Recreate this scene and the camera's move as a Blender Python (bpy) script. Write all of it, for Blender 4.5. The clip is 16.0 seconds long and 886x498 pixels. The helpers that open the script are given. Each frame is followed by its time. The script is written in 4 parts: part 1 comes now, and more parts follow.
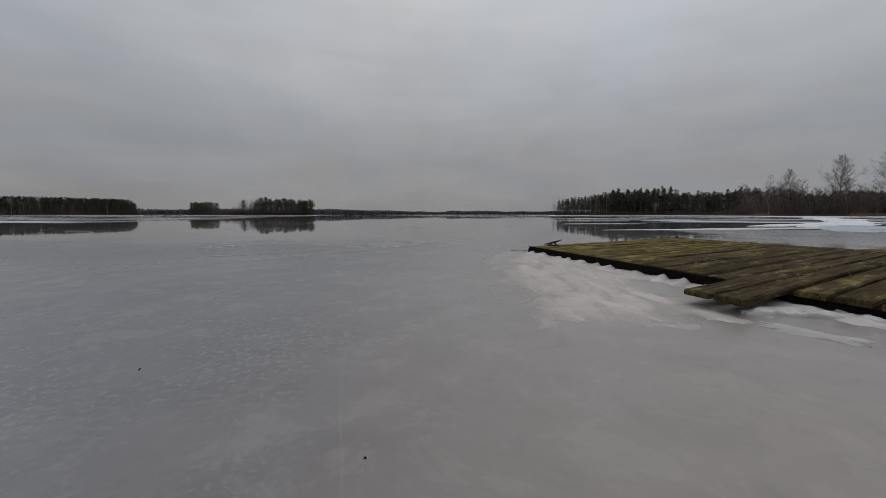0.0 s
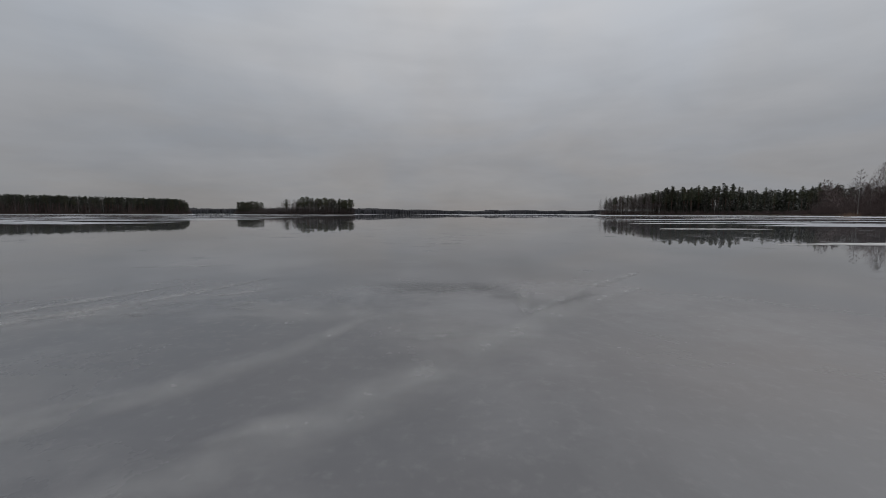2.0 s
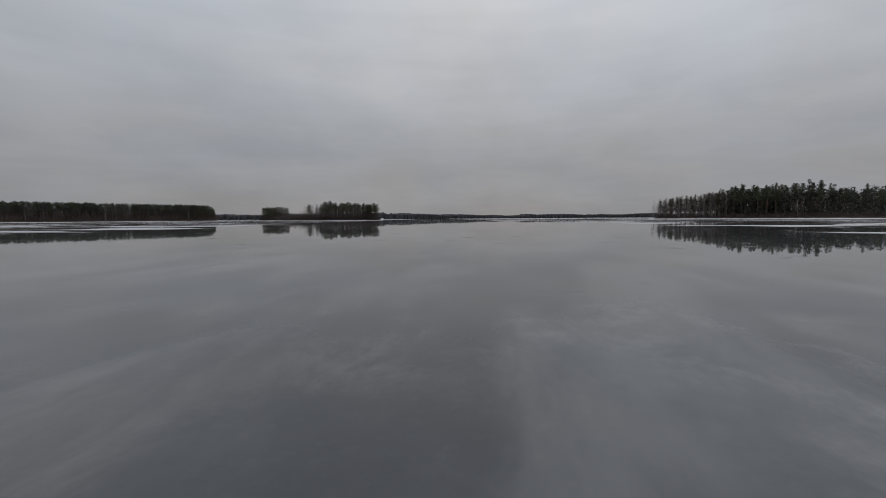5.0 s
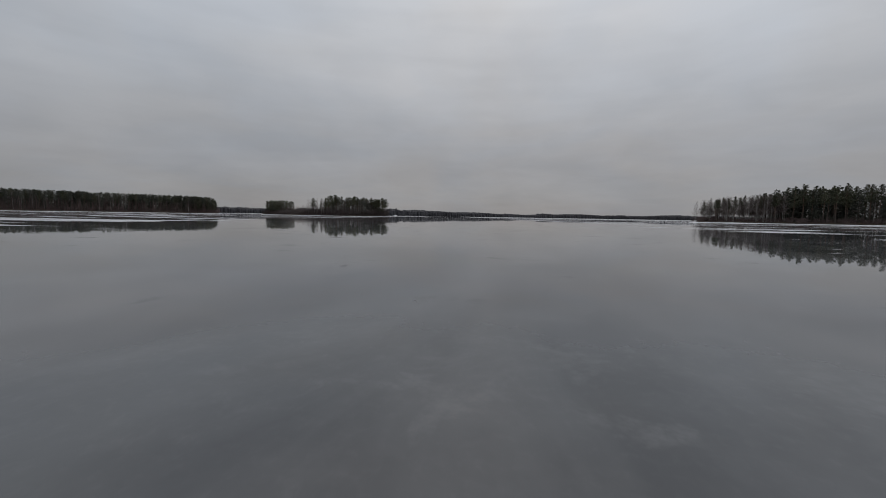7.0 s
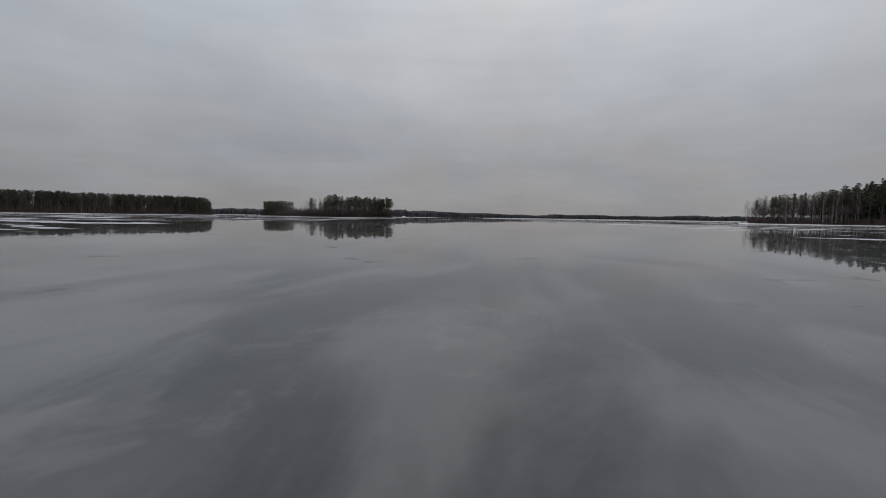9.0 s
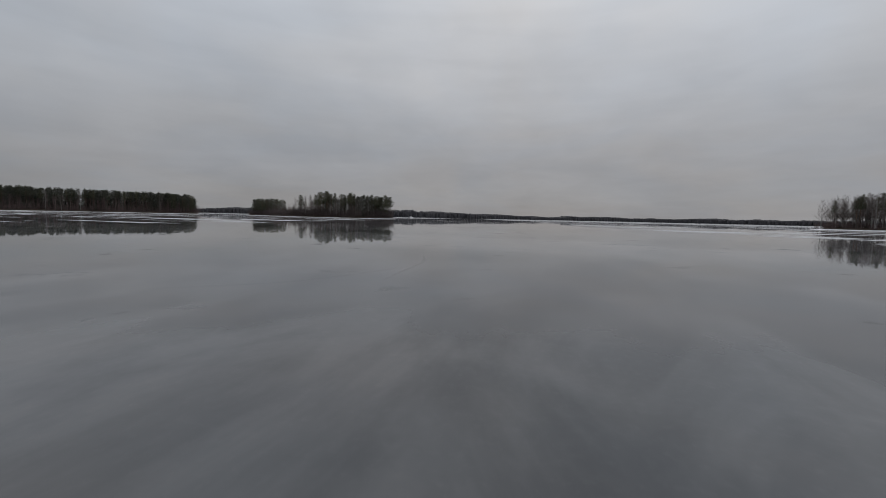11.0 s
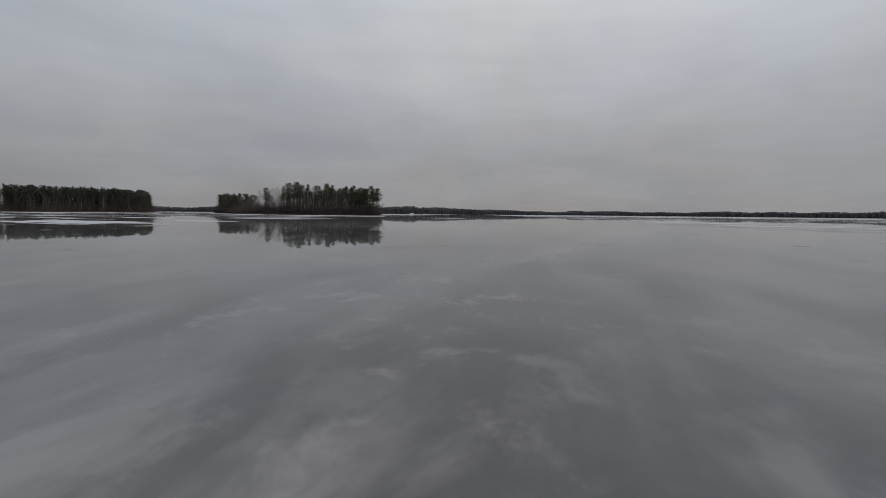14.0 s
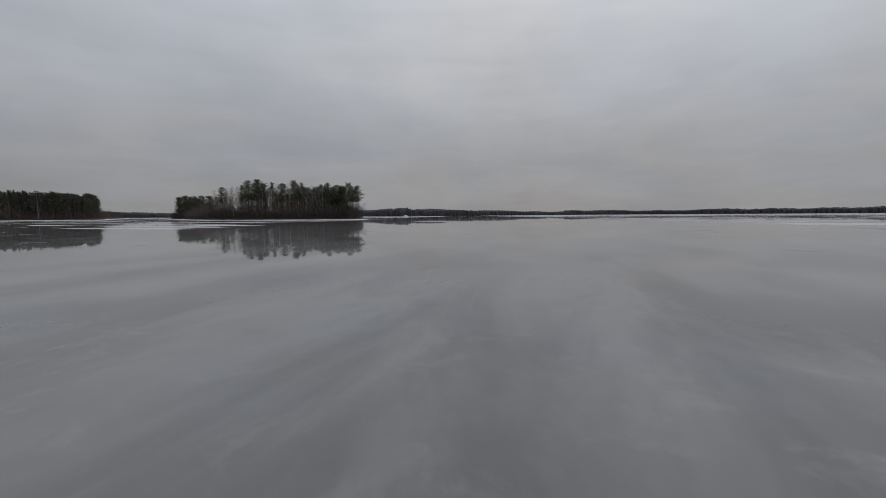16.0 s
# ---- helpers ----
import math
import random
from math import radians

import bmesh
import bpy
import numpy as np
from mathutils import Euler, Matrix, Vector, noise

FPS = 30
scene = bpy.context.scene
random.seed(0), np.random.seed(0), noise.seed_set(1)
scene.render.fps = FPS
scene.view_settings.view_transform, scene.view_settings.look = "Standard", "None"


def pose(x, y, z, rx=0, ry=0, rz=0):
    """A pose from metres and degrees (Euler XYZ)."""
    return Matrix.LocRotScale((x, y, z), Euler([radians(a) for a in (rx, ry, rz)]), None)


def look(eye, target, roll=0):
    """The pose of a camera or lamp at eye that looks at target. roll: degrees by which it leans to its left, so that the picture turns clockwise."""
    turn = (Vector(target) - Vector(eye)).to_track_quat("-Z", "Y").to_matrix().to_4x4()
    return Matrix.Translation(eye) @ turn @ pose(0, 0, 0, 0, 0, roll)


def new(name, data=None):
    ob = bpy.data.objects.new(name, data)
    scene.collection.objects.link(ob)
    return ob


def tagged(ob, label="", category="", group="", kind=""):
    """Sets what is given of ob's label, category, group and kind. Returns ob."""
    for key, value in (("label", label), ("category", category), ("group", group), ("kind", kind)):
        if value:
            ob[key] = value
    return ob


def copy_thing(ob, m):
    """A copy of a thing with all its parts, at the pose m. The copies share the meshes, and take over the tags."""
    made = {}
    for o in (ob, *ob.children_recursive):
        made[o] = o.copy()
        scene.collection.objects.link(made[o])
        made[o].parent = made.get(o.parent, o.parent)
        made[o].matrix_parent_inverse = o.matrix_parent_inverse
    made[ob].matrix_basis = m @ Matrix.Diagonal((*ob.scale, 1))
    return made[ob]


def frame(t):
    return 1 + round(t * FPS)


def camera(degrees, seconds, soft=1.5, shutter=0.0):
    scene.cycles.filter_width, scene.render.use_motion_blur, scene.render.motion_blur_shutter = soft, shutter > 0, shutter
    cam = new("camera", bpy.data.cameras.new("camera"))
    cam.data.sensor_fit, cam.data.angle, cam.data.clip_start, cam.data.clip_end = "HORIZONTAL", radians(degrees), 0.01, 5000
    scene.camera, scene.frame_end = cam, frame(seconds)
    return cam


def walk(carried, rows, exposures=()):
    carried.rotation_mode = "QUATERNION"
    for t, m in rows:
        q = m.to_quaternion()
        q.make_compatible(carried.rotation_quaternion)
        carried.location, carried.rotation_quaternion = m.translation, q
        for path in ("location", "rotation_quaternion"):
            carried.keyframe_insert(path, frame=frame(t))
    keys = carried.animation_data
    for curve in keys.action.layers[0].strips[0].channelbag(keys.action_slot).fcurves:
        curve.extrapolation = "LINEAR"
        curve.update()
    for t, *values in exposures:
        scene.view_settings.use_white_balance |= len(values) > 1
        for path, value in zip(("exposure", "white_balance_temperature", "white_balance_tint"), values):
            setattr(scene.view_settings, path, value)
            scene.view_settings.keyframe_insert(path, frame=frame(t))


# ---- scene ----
from mathutils.geometry import tessellate_polygon

# ---- camera ----
cam = camera(96.8, 16.0, soft=0.75, shutter=0.05)
ROWS = [
    (0.0, -0.001, 0.009, 0.620, 0.00, -5.00, 0.00),
    (0.5, -0.295, 0.618, 0.649, 2.09, -5.25, -0.28),
    (1.0, -0.553, 2.045, 0.664, 4.62, -5.11, -0.33),
    (1.5, -0.900, 3.741, 0.726, 4.42, -4.96, -0.36),
    (2.0, -1.124, 5.130, 0.761, 5.44, -5.12, -0.08),
    (2.5, -1.193, 6.872, 0.774, 6.46, -4.92, 0.15),
    (3.0, -1.086, 9.224, 0.777, 7.36, -4.86, 0.35),
    (3.5, -0.783, 12.318, 0.779, 8.01, -4.61, 0.08),
    (4.0, -0.427, 15.765, 0.796, 8.86, -4.30, 0.12),
    (6.5, -3.004, 37.156, 0.856, 12.19, -4.81, -0.27),
    (7.0, -3.880, 41.754, 0.868, 12.58, -4.79, -0.95),
    (7.5, -4.878, 46.370, 0.880, 13.52, -4.72, -0.81),
    (8.0, -6.009, 51.140, 0.894, 13.69, -4.68, -0.67),
    (8.5, -7.248, 56.049, 0.915, 13.64, -4.56, -0.60),
    (9.0, -8.480, 60.997, 0.943, 14.04, -4.68, -0.82),
    (11.5, -14.226, 90.103, 1.049, 15.86, -4.52, -0.94),
    (12.0, -15.708, 95.515, 0.978, 16.08, -4.75, -0.47),
    (12.5, -17.214, 100.960, 0.939, 16.12, -4.73, -0.53),
    (13.0, -18.694, 106.463, 0.923, 16.46, -4.71, -0.17),
    (13.5, -20.175, 112.075, 0.921, 15.98, -4.75, -0.70),
    (14.0, -21.669, 117.749, 0.923, 15.99, -5.11, -0.57),
    (14.5, -23.199, 123.399, 0.929, 16.14, -4.97, -0.02),
    (15.0, -24.700, 128.945, 0.927, 16.25, -4.61, -0.03),
    (15.5, -26.147, 134.391, 0.929, 15.96, -5.06, 0.37),
    (16.0, -27.600, 139.786, 0.919, 15.32, -4.88, 0.36),
]
walk(cam, [(t, pose(x, y, z, 90 + pitch, roll, yaw)) for t, x, y, z, yaw, pitch, roll in ROWS], [(0.0, -0.03), (2.5, -0.01), (4.0, 0.06), (8.0, 0.14), (16.0, 0.13)])

# ---- light ----
SUN_ELEV, SUN_AZ = radians(64), radians(20)      # sun veiled by cloud, ahead of the path
world = bpy.data.worlds.new("overcast_sky")
scene.world = world
world.use_nodes = True
wn, wl = world.node_tree.nodes, world.node_tree.links
wn.clear()

sky = wn.new("ShaderNodeTexSky")
sky.sky_type, sky.sun_disc = "NISHITA", False
sky.sun_elevation, sky.sun_rotation = SUN_ELEV, -SUN_AZ
co = wn.new("ShaderNodeTexCoord")
sep = wn.new("ShaderNodeSeparateXYZ")
wl.new(co.outputs["Generated"], sep.inputs[0])
# cloud deck: the direction laid onto a flat layer, so that the clouds crowd towards the horizon
lift = wn.new("ShaderNodeMath"); lift.operation = "ADD"; lift.inputs[1].default_value = 0.22
wl.new(sep.outputs["Z"], lift.inputs[0])
flat = wn.new("ShaderNodeVectorMath"); flat.operation = "DIVIDE"
comb = wn.new("ShaderNodeCombineXYZ"); comb.inputs[2].default_value = 1.0
wl.new(lift.outputs[0], comb.inputs[0]); wl.new(lift.outputs[0], comb.inputs[1])
wl.new(co.outputs["Generated"], flat.inputs[0]); wl.new(comb.outputs[0], flat.inputs[1])
cl1 = wn.new("ShaderNodeTexNoise"); cl1.inputs["Scale"].default_value = 0.75; cl1.inputs["Detail"].default_value = 5; cl1.inputs["Roughness"].default_value = 0.5
wl.new(flat.outputs[0], cl1.inputs["Vector"])
cl2 = wn.new("ShaderNodeTexNoise"); cl2.inputs["Scale"].default_value = 3.2; cl2.inputs["Detail"].default_value = 4; cl2.inputs["Distortion"].default_value = 0.4
wl.new(flat.outputs[0], cl2.inputs["Vector"])
cm = wn.new("ShaderNodeMath"); cm.operation = "MULTIPLY_ADD"; cm.inputs[1].default_value = 0.35
wl.new(cl2.outputs["Fac"], cm.inputs[0]); wl.new(cl1.outputs["Fac"], cm.inputs[2])
streak = wn.new("ShaderNodeVectorMath"); streak.operation = "MULTIPLY"; streak.inputs[1].default_value = (1.3, 1.3, 11.0)
wl.new(co.outputs["Generated"], streak.inputs[0])
cl3 = wn.new("ShaderNodeTexNoise"); cl3.inputs["Scale"].default_value = 2.0; cl3.inputs["Detail"].default_value = 5; cl3.inputs["Distortion"].default_value = 0.3
wl.new(streak.outputs[0], cl3.inputs["Vector"])
cs = wn.new("ShaderNodeMath"); cs.operation = "MULTIPLY_ADD"; cs.inputs[1].default_value = 0.34
low = wn.new("ShaderNodeMath"); low.operation = "ADD"; low.inputs[1].default_value = -0.5
wl.new(cl3.outputs["Fac"], low.inputs[0]); wl.new(low.outputs[0], cs.inputs[0]); wl.new(cm.outputs[0], cs.inputs[2])
cr = wn.new("ShaderNodeMapRange")
cr.inputs["From Min"].default_value, cr.inputs["From Max"].default_value = 0.48, 0.88
cr.inputs["To Min"].default_value, cr.inputs["To Max"].default_value = 0.90, 1.09
wl.new(cs.outputs[0], cr.inputs["Value"])
grad = wn.new("ShaderNodeValToRGB")
el = grad.color_ramp.elements
el[0].position, el[0].color = 0.0, (0.257, 0.252, 0.255, 1)
el[1].position, el[1].color = 1.0, (0.65, 0.66, 0.68, 1)
for pos, col in ((0.10, (0.299, 0.294, 0.299, 1)), (0.25, (0.392, 0.397, 0.408, 1)), (0.45, (0.515, 0.525, 0.54, 1))):
    e = el.new(pos); e.color = col
wl.new(sep.outputs["Z"], grad.inputs[0])
# the left half of the sky is a little bluer and duller than the part ahead
side = wn.new("ShaderNodeMapRange")
side.inputs["From Min"].default_value, side.inputs["From Max"].default_value = -0.9, -0.1
wl.new(sep.outputs["X"], side.inputs["Value"])
# warm and cool grey patches of the cloud
hue = wn.new("ShaderNodeTexNoise"); hue.inputs["Scale"].default_value = 1.1; hue.inputs["Detail"].default_value = 4; hue.inputs["Distortion"].default_value = 0.5
shift = wn.new("ShaderNodeVectorMath"); shift.operation = "ADD"; shift.inputs[1].default_value = (7.3, 2.1, 4.0)
wl.new(flat.outputs[0], shift.inputs[0]); wl.new(shift.outputs[0], hue.inputs["Vector"])
tone = wn.new("ShaderNodeValToRGB")
tone.color_ramp.elements[0].position, tone.color_ramp.elements[0].color = 0.36, (1.018, 1.0, 0.99, 1)
tone.color_ramp.elements[1].position, tone.color_ramp.elements[1].color = 0.64, (0.982, 1.0, 1.032, 1)
wl.new(hue.outputs["Fac"], tone.inputs[0])
tint = wn.new("ShaderNodeVectorMath"); tint.operation = "MULTIPLY"
wl.new(grad.outputs[0], tint.inputs[0]); wl.new(tone.outputs[0], tint.inputs[1])
mul = wn.new("ShaderNodeVectorMath"); mul.operation = "SCALE"
wl.new(tint.outputs[0], mul.inputs[0]); wl.new(cr.outputs[0], mul.inputs["Scale"])
flank = wn.new("ShaderNodeValToRGB")
flank.color_ramp.elements[0].color, flank.color_ramp.elements[1].color = (0.865, 0.895, 0.925, 1), (1, 1, 1, 1)
wl.new(side.outputs[0], flank.inputs[0])
mul2 = wn.new("ShaderNodeVectorMath"); mul2.operation = "MULTIPLY"
wl.new(mul.outputs[0], mul2.inputs[0]); wl.new(flank.outputs[0], mul2.inputs[1])
# the right of the sky is a little cooler too
cool = wn.new("ShaderNodeMapRange")
cool.inputs["From Min"].default_value, cool.inputs["From Max"].default_value = 0.1, 0.75
wl.new(sep.outputs["X"], cool.inputs["Value"])
east = wn.new("ShaderNodeValToRGB")
east.color_ramp.elements[0].color, east.color_ramp.elements[1].color = (1, 1, 1, 1), (0.985, 1.012, 1.04, 1)
wl.new(cool.outputs[0], east.inputs[0])
mul3 = wn.new("ShaderNodeVectorMath"); mul3.operation = "MULTIPLY"
wl.new(mul2.outputs[0], mul3.inputs[0]); wl.new(east.outputs[0], mul3.inputs[1])
bg_cloud = wn.new("ShaderNodeBackground"); bg_cloud.inputs["Strength"].default_value = 1.0
bg_sky = wn.new("ShaderNodeBackground"); bg_sky.inputs["Strength"].default_value = 0.06
wl.new(mul3.outputs[0], bg_cloud.inputs["Color"]); wl.new(sky.outputs[0], bg_sky.inputs["Color"])
mx = wn.new("ShaderNodeMixShader"); mx.inputs[0].default_value = 0.06
wl.new(bg_cloud.outputs[0], mx.inputs[1]); wl.new(bg_sky.outputs[0], mx.inputs[2])
wo = wn.new("ShaderNodeOutputWorld"); wl.new(mx.outputs[0], wo.inputs[0])

sun = bpy.data.lights.new("sun", "SUN")
sun.energy, sun.angle, sun.color = 0.5, radians(40), (1.0, 0.97, 0.93)
new("sun", sun).matrix_world = look((0, 0, 60), (math.sin(SUN_AZ) * -10, math.cos(SUN_AZ) * -10, 60 - math.tan(SUN_ELEV) * 10))

# ---- materials ----


class Mat:
    """A node material with short calls for its nodes."""

    def __init__(self, name):
        self.m = bpy.data.materials.new(name)
        self.m.use_nodes = True
        self.n, self.l = self.m.node_tree.nodes, self.m.node_tree.links
        self.b = self.n["Principled BSDF"]
        self.co = self.n.new("ShaderNodeTexCoord").outputs["Object"]

    def put(self, sock, v):
        if hasattr(v, "is_linked"):
            self.l.new(v, sock)
        else:
            sock.default_value = v

    def set(self, **kw):
        for k, v in kw.items():
            self.put(self.b.inputs[k.replace("_", " ")], v)
        return self

    def scaled(self, s, turn=0.0):
        n = self.n.new("ShaderNodeMapping")
        n.inputs["Scale"].default_value = s
        n.inputs["Rotation"].default_value = (0, 0, turn)
        self.l.new(self.co, n.inputs[0])
        return n.outputs[0]

    def noise(self, scale, detail=3, rough=0.55, vec=None, distort=0.0):
        n = self.n.new("ShaderNodeTexNoise")
        n.inputs["Scale"].default_value, n.inputs["Detail"].default_value = scale, detail
        n.inputs["Roughness"].default_value, n.inputs["Distortion"].default_value = rough, distort
        self.l.new(vec if vec is not None else self.co, n.inputs["Vector"])
        return n.outputs["Fac"]

    def math(self, op, a, b=0.0, c=0.0):
        n = self.n.new("ShaderNodeMath")
        n.operation = op
        for i, v in enumerate((a, b, c)):
            self.put(n.inputs[i], v)
        return n.outputs[0]

    def span(self, v, a, b, lo=0.0, hi=1.0, smooth=True):
        n = self.n.new("ShaderNodeMapRange")
        if smooth:
            n.interpolation_type = "SMOOTHSTEP"
        for i, x in enumerate((v, a, b, lo, hi)):
            self.put(n.inputs[i], x)
        return n.outputs[0]

    def mix(self, f, a, b):
        n = self.n.new("ShaderNodeMix")
        n.data_type = "RGBA"
        self.put(n.inputs["Factor"], f)
        for s, v in ((n.inputs[6], a), (n.inputs[7], b)):
            self.put(s, (*v, 1) if isinstance(v, tuple) and len(v) == 3 else v)
        return n.outputs[2]

    def bump(self, h, strength=0.3, dist=0.01):
        n = self.n.new("ShaderNodeBump")
        n.inputs["Strength"].default_value, n.inputs["Distance"].default_value = strength, dist
        self.l.new(h, n.inputs["Height"])
        self.l.new(n.outputs[0], self.b.inputs["Normal"])
        return self

    def rand(self):
        return self.n.new("ShaderNodeObjectInfo").outputs["Random"]

    def island(self):
        return self.n.new("ShaderNodeNewGeometry").outputs["Random Per Island"]

    def xyz(self):
        n = self.n.new("ShaderNodeSeparateXYZ")
        self.l.new(self.co, n.inputs[0])
        return n.outputs


# dock plan: corner, direction of the boards, direction of the edge, board pitch along the edge
DX, DY, DZ = 1.426, 6.403, 0.112
DU, DV = radians(32.1), radians(90 + 14.7)
PITCH = 0.226
U = Vector((math.cos(DU), math.sin(DU), 0))
V = Vector((math.cos(DV), math.sin(DV), 0))


def ice_material():
    """Wet lake ice: grey, clouded by old snow, partly under a film of melt water."""
    M = Mat("wet_lake_ice")
    x, y, z = M.xyz()
    big = M.noise(0.035, 4, 0.55, distort=0.6)
    mid = M.noise(0.22, 5, 0.6, distort=0.25)
    fine = M.noise(2.2, 5, 0.6)
    grain = M.noise(14.0, 4, 0.65)
    scuff = M.noise(0.75, 7, 0.68, distort=0.35)
    # snow-ice plates left on both sides of the open ice
    strip = M.noise(0.11, 8, 0.60, vec=M.scaled((0.38, 1.6, 1)), distort=0.7)
    dx = M.math("ABSOLUTE", M.math("MULTIPLY_ADD", y, 0.21, M.math("ADD", x, -4.0)))
    flank = M.math("MULTIPLY", M.span(dx, 13, 30), M.span(y, 10, 30))
    # more of them east of the start and along the western shore, and under the far shore
    drifts = M.math("MULTIPLY", M.math("MULTIPLY", M.span(x, 5.0, 14.0), M.span(y, 18.0, 26.0)), M.span(y, 54.0, 42.0, 0.0, 0.10))
    drifts = M.math("MULTIPLY_ADD", M.span(x, -9.0, -18.0), M.span(y, 95.0, 60.0, 0.0, 0.045), drifts)
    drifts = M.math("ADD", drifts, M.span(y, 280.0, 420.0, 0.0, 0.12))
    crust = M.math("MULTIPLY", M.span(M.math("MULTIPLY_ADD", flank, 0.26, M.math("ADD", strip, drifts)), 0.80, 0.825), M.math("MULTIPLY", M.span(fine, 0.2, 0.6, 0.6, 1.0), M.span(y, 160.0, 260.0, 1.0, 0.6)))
    # refrozen snow beside the dock edge
    nx, ny = -math.sin(DV), math.cos(DV)
    off = M.math("ADD", M.math("MULTIPLY", M.math("SUBTRACT", x, DX), nx), M.math("MULTIPLY", M.math("SUBTRACT", y, DY), ny))
    along = M.math("ADD", M.math("MULTIPLY", M.math("SUBTRACT", x, DX), V.x), M.math("MULTIPLY", M.math("SUBTRACT", y, DY), V.y))
    ragged = M.math("MULTIPLY_ADD", M.noise(0.9, 8, 0.66, distort=0.8), 2.2, -1.1)
    near = M.math("ADD", M.math("ADD", off, ragged), M.math("MULTIPLY", M.math("ADD", along, 0.9), 0.27))
    tail = M.span(M.math("MULTIPLY_ADD", ragged, 0.7, along), -4.3, -3.6)
    apron = M.math("MULTIPLY", M.span(near, 0.92, 1.04, 1.0, 0.0), M.math("MULTIPLY", M.span(off, -0.6, -0.2), tail))
    apron = M.math("MULTIPLY", apron, M.span(M.math("MULTIPLY_ADD", ragged, 0.3, along), 0.15, 0.5, 1.0, 0.0))
    # broad bands of paler and darker ice, wavering away from the open track
    yb = M.math("MULTIPLY_ADD", M.math("SUBTRACT", M.noise(0.045, 4, 0.55), 0.5), M.span(dx, 2.0, 16.0, 6.0, 46.0), y)
    # pale clouded patches and clear dark ones
    rugged = M.span(y, 8.0, 18.0, 1.0, 0.1)
    cloud = M.noise(0.5, 5, 0.55, vec=M.scaled((1.5, 0.55, 1)), distort=0.5)
    veil = M.span(M.math("MULTIPLY_ADD", M.noise(0.09, 3, 0.5), 0.8, cloud), 0.80, 1.06)
    pale = M.math("MULTIPLY", M.span(M.math("MULTIPLY_ADD", scuff, 0.7, mid), 0.78, 1.02), rugged)
    clear = M.span(M.math("MULTIPLY_ADD", M.noise(0.5, 5, 0.62, distort=0.3), 1.0, M.math("MULTIPLY", fine, 0.25)), 0.60, 0.46)
    frost = M.math("MULTIPLY", M.span(M.noise(0.4, 8, 0.68, distort=0.3), 0.545, 0.63), rugged)
    base = M.mix(M.span(mid, 0.3, 0.7), (0.072, 0.077, 0.084), (0.125, 0.126, 0.130))
    base = M.mix(M.math("MULTIPLY", M.math("MULTIPLY", M.span(y, 13.5, 3.0), M.span(x, -1.8, 0.9, 0.10, 1.0)), 0.8), base, (0.332, 0.302, 0.279))
    base = M.mix(M.math("MULTIPLY", M.math("MULTIPLY", M.span(y, 12.0, 2.0), M.span(x, 0.8, -1.6)), 0.42), base, (0.232, 0.240, 0.262))
    base = M.mix(M.math("MULTIPLY", M.span(yb, 90.0, 102.0), M.span(yb, 105.0, 108.0, 0.56, 0.12)), base, (0.21, 0.21, 0.215))
    base = M.mix(M.math("MULTIPLY", M.math("MULTIPLY", M.span(y, 14.0, 36.0), M.span(yb, 86.0, 66.0)), 0.74), base, (0.045, 0.049, 0.054))
    base = M.mix(M.math("MULTIPLY", M.math("MULTIPLY", M.span(yb, 58.0, 63.0), M.span(yb, 76.0, 70.0)), 0.4), base, (0.045, 0.049, 0.054))
    base = M.mix(M.math("MULTIPLY", M.math("MULTIPLY", M.span(yb, 80.0, 90.0), M.span(yb, 97.5, 95.0)), 0.7), base, (0.045, 0.049, 0.054))
    base = M.mix(M.math("MULTIPLY", M.math("MULTIPLY", M.span(yb, 117.0, 120.0, 0.0, 0.52), M.span(yb, 138.0, 136.0)), M.span(yb, 128.5, 131.0, 1.0, 1.5)), base, (0.055, 0.058, 0.062))
    base = M.mix(M.math("MULTIPLY", clear, M.span(y, 8.0, 18.0, 0.18, 0.08)), base, (0.055, 0.060, 0.066))
    base = M.mix(M.math("MULTIPLY", pale, 0.42), base, (0.28, 0.278, 0.28))
    base = M.mix(M.math("MULTIPLY", frost, 0.22), base, (0.30, 0.30, 0.305))
    settled = M.math("MULTIPLY", M.span(y, 10.0, 24.0, 0.1, 0.39), M.math("MAXIMUM", M.span(y, 36.0, 42.0, 1.0, 0.45), M.span(yb, 48.0, 60.0, 0.45, 1.0)))
    base = M.mix(M.math("MULTIPLY", veil, settled), base, (0.245, 0.248, 0.252))
    fleck = M.math("MULTIPLY", M.span(M.noise(1.5, 6, 0.66, distort=0.4), 0.52, 0.68), M.span(M.noise(0.16, 3, 0.5), 0.50, 0.66))
    base = M.mix(M.math("MULTIPLY", fleck, M.math("ADD", M.span(y, 12.0, 20.0, 0.0, 0.13), M.span(yb, 92.0, 108.0, 0.0, 0.14))), base, (0.36, 0.36, 0.365))
    base = M.mix(M.math("MULTIPLY", M.math("MULTIPLY", M.span(yb, 104.5, 107.5), M.span(yb, 113.5, 110.0)), 0.68), base, (0.055, 0.058, 0.062))
    base = M.mix(M.math("MULTIPLY", M.math("MULTIPLY", M.span(yb, 84.0, 90.0), M.span(yb, 97.5, 95.0)), 0.35), base, (0.055, 0.058, 0.062))
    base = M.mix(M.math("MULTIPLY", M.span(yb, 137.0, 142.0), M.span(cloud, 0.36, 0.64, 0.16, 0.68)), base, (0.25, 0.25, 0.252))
    # small frozen clots where the ice is clear enough to show them
    clot = M.math("MULTIPLY", M.span(M.noise(11.0, 4, 0.6, distort=0.4), 0.55, 0.72), M.span(M.noise(0.8, 4, 0.6), 0.46, 0.62))
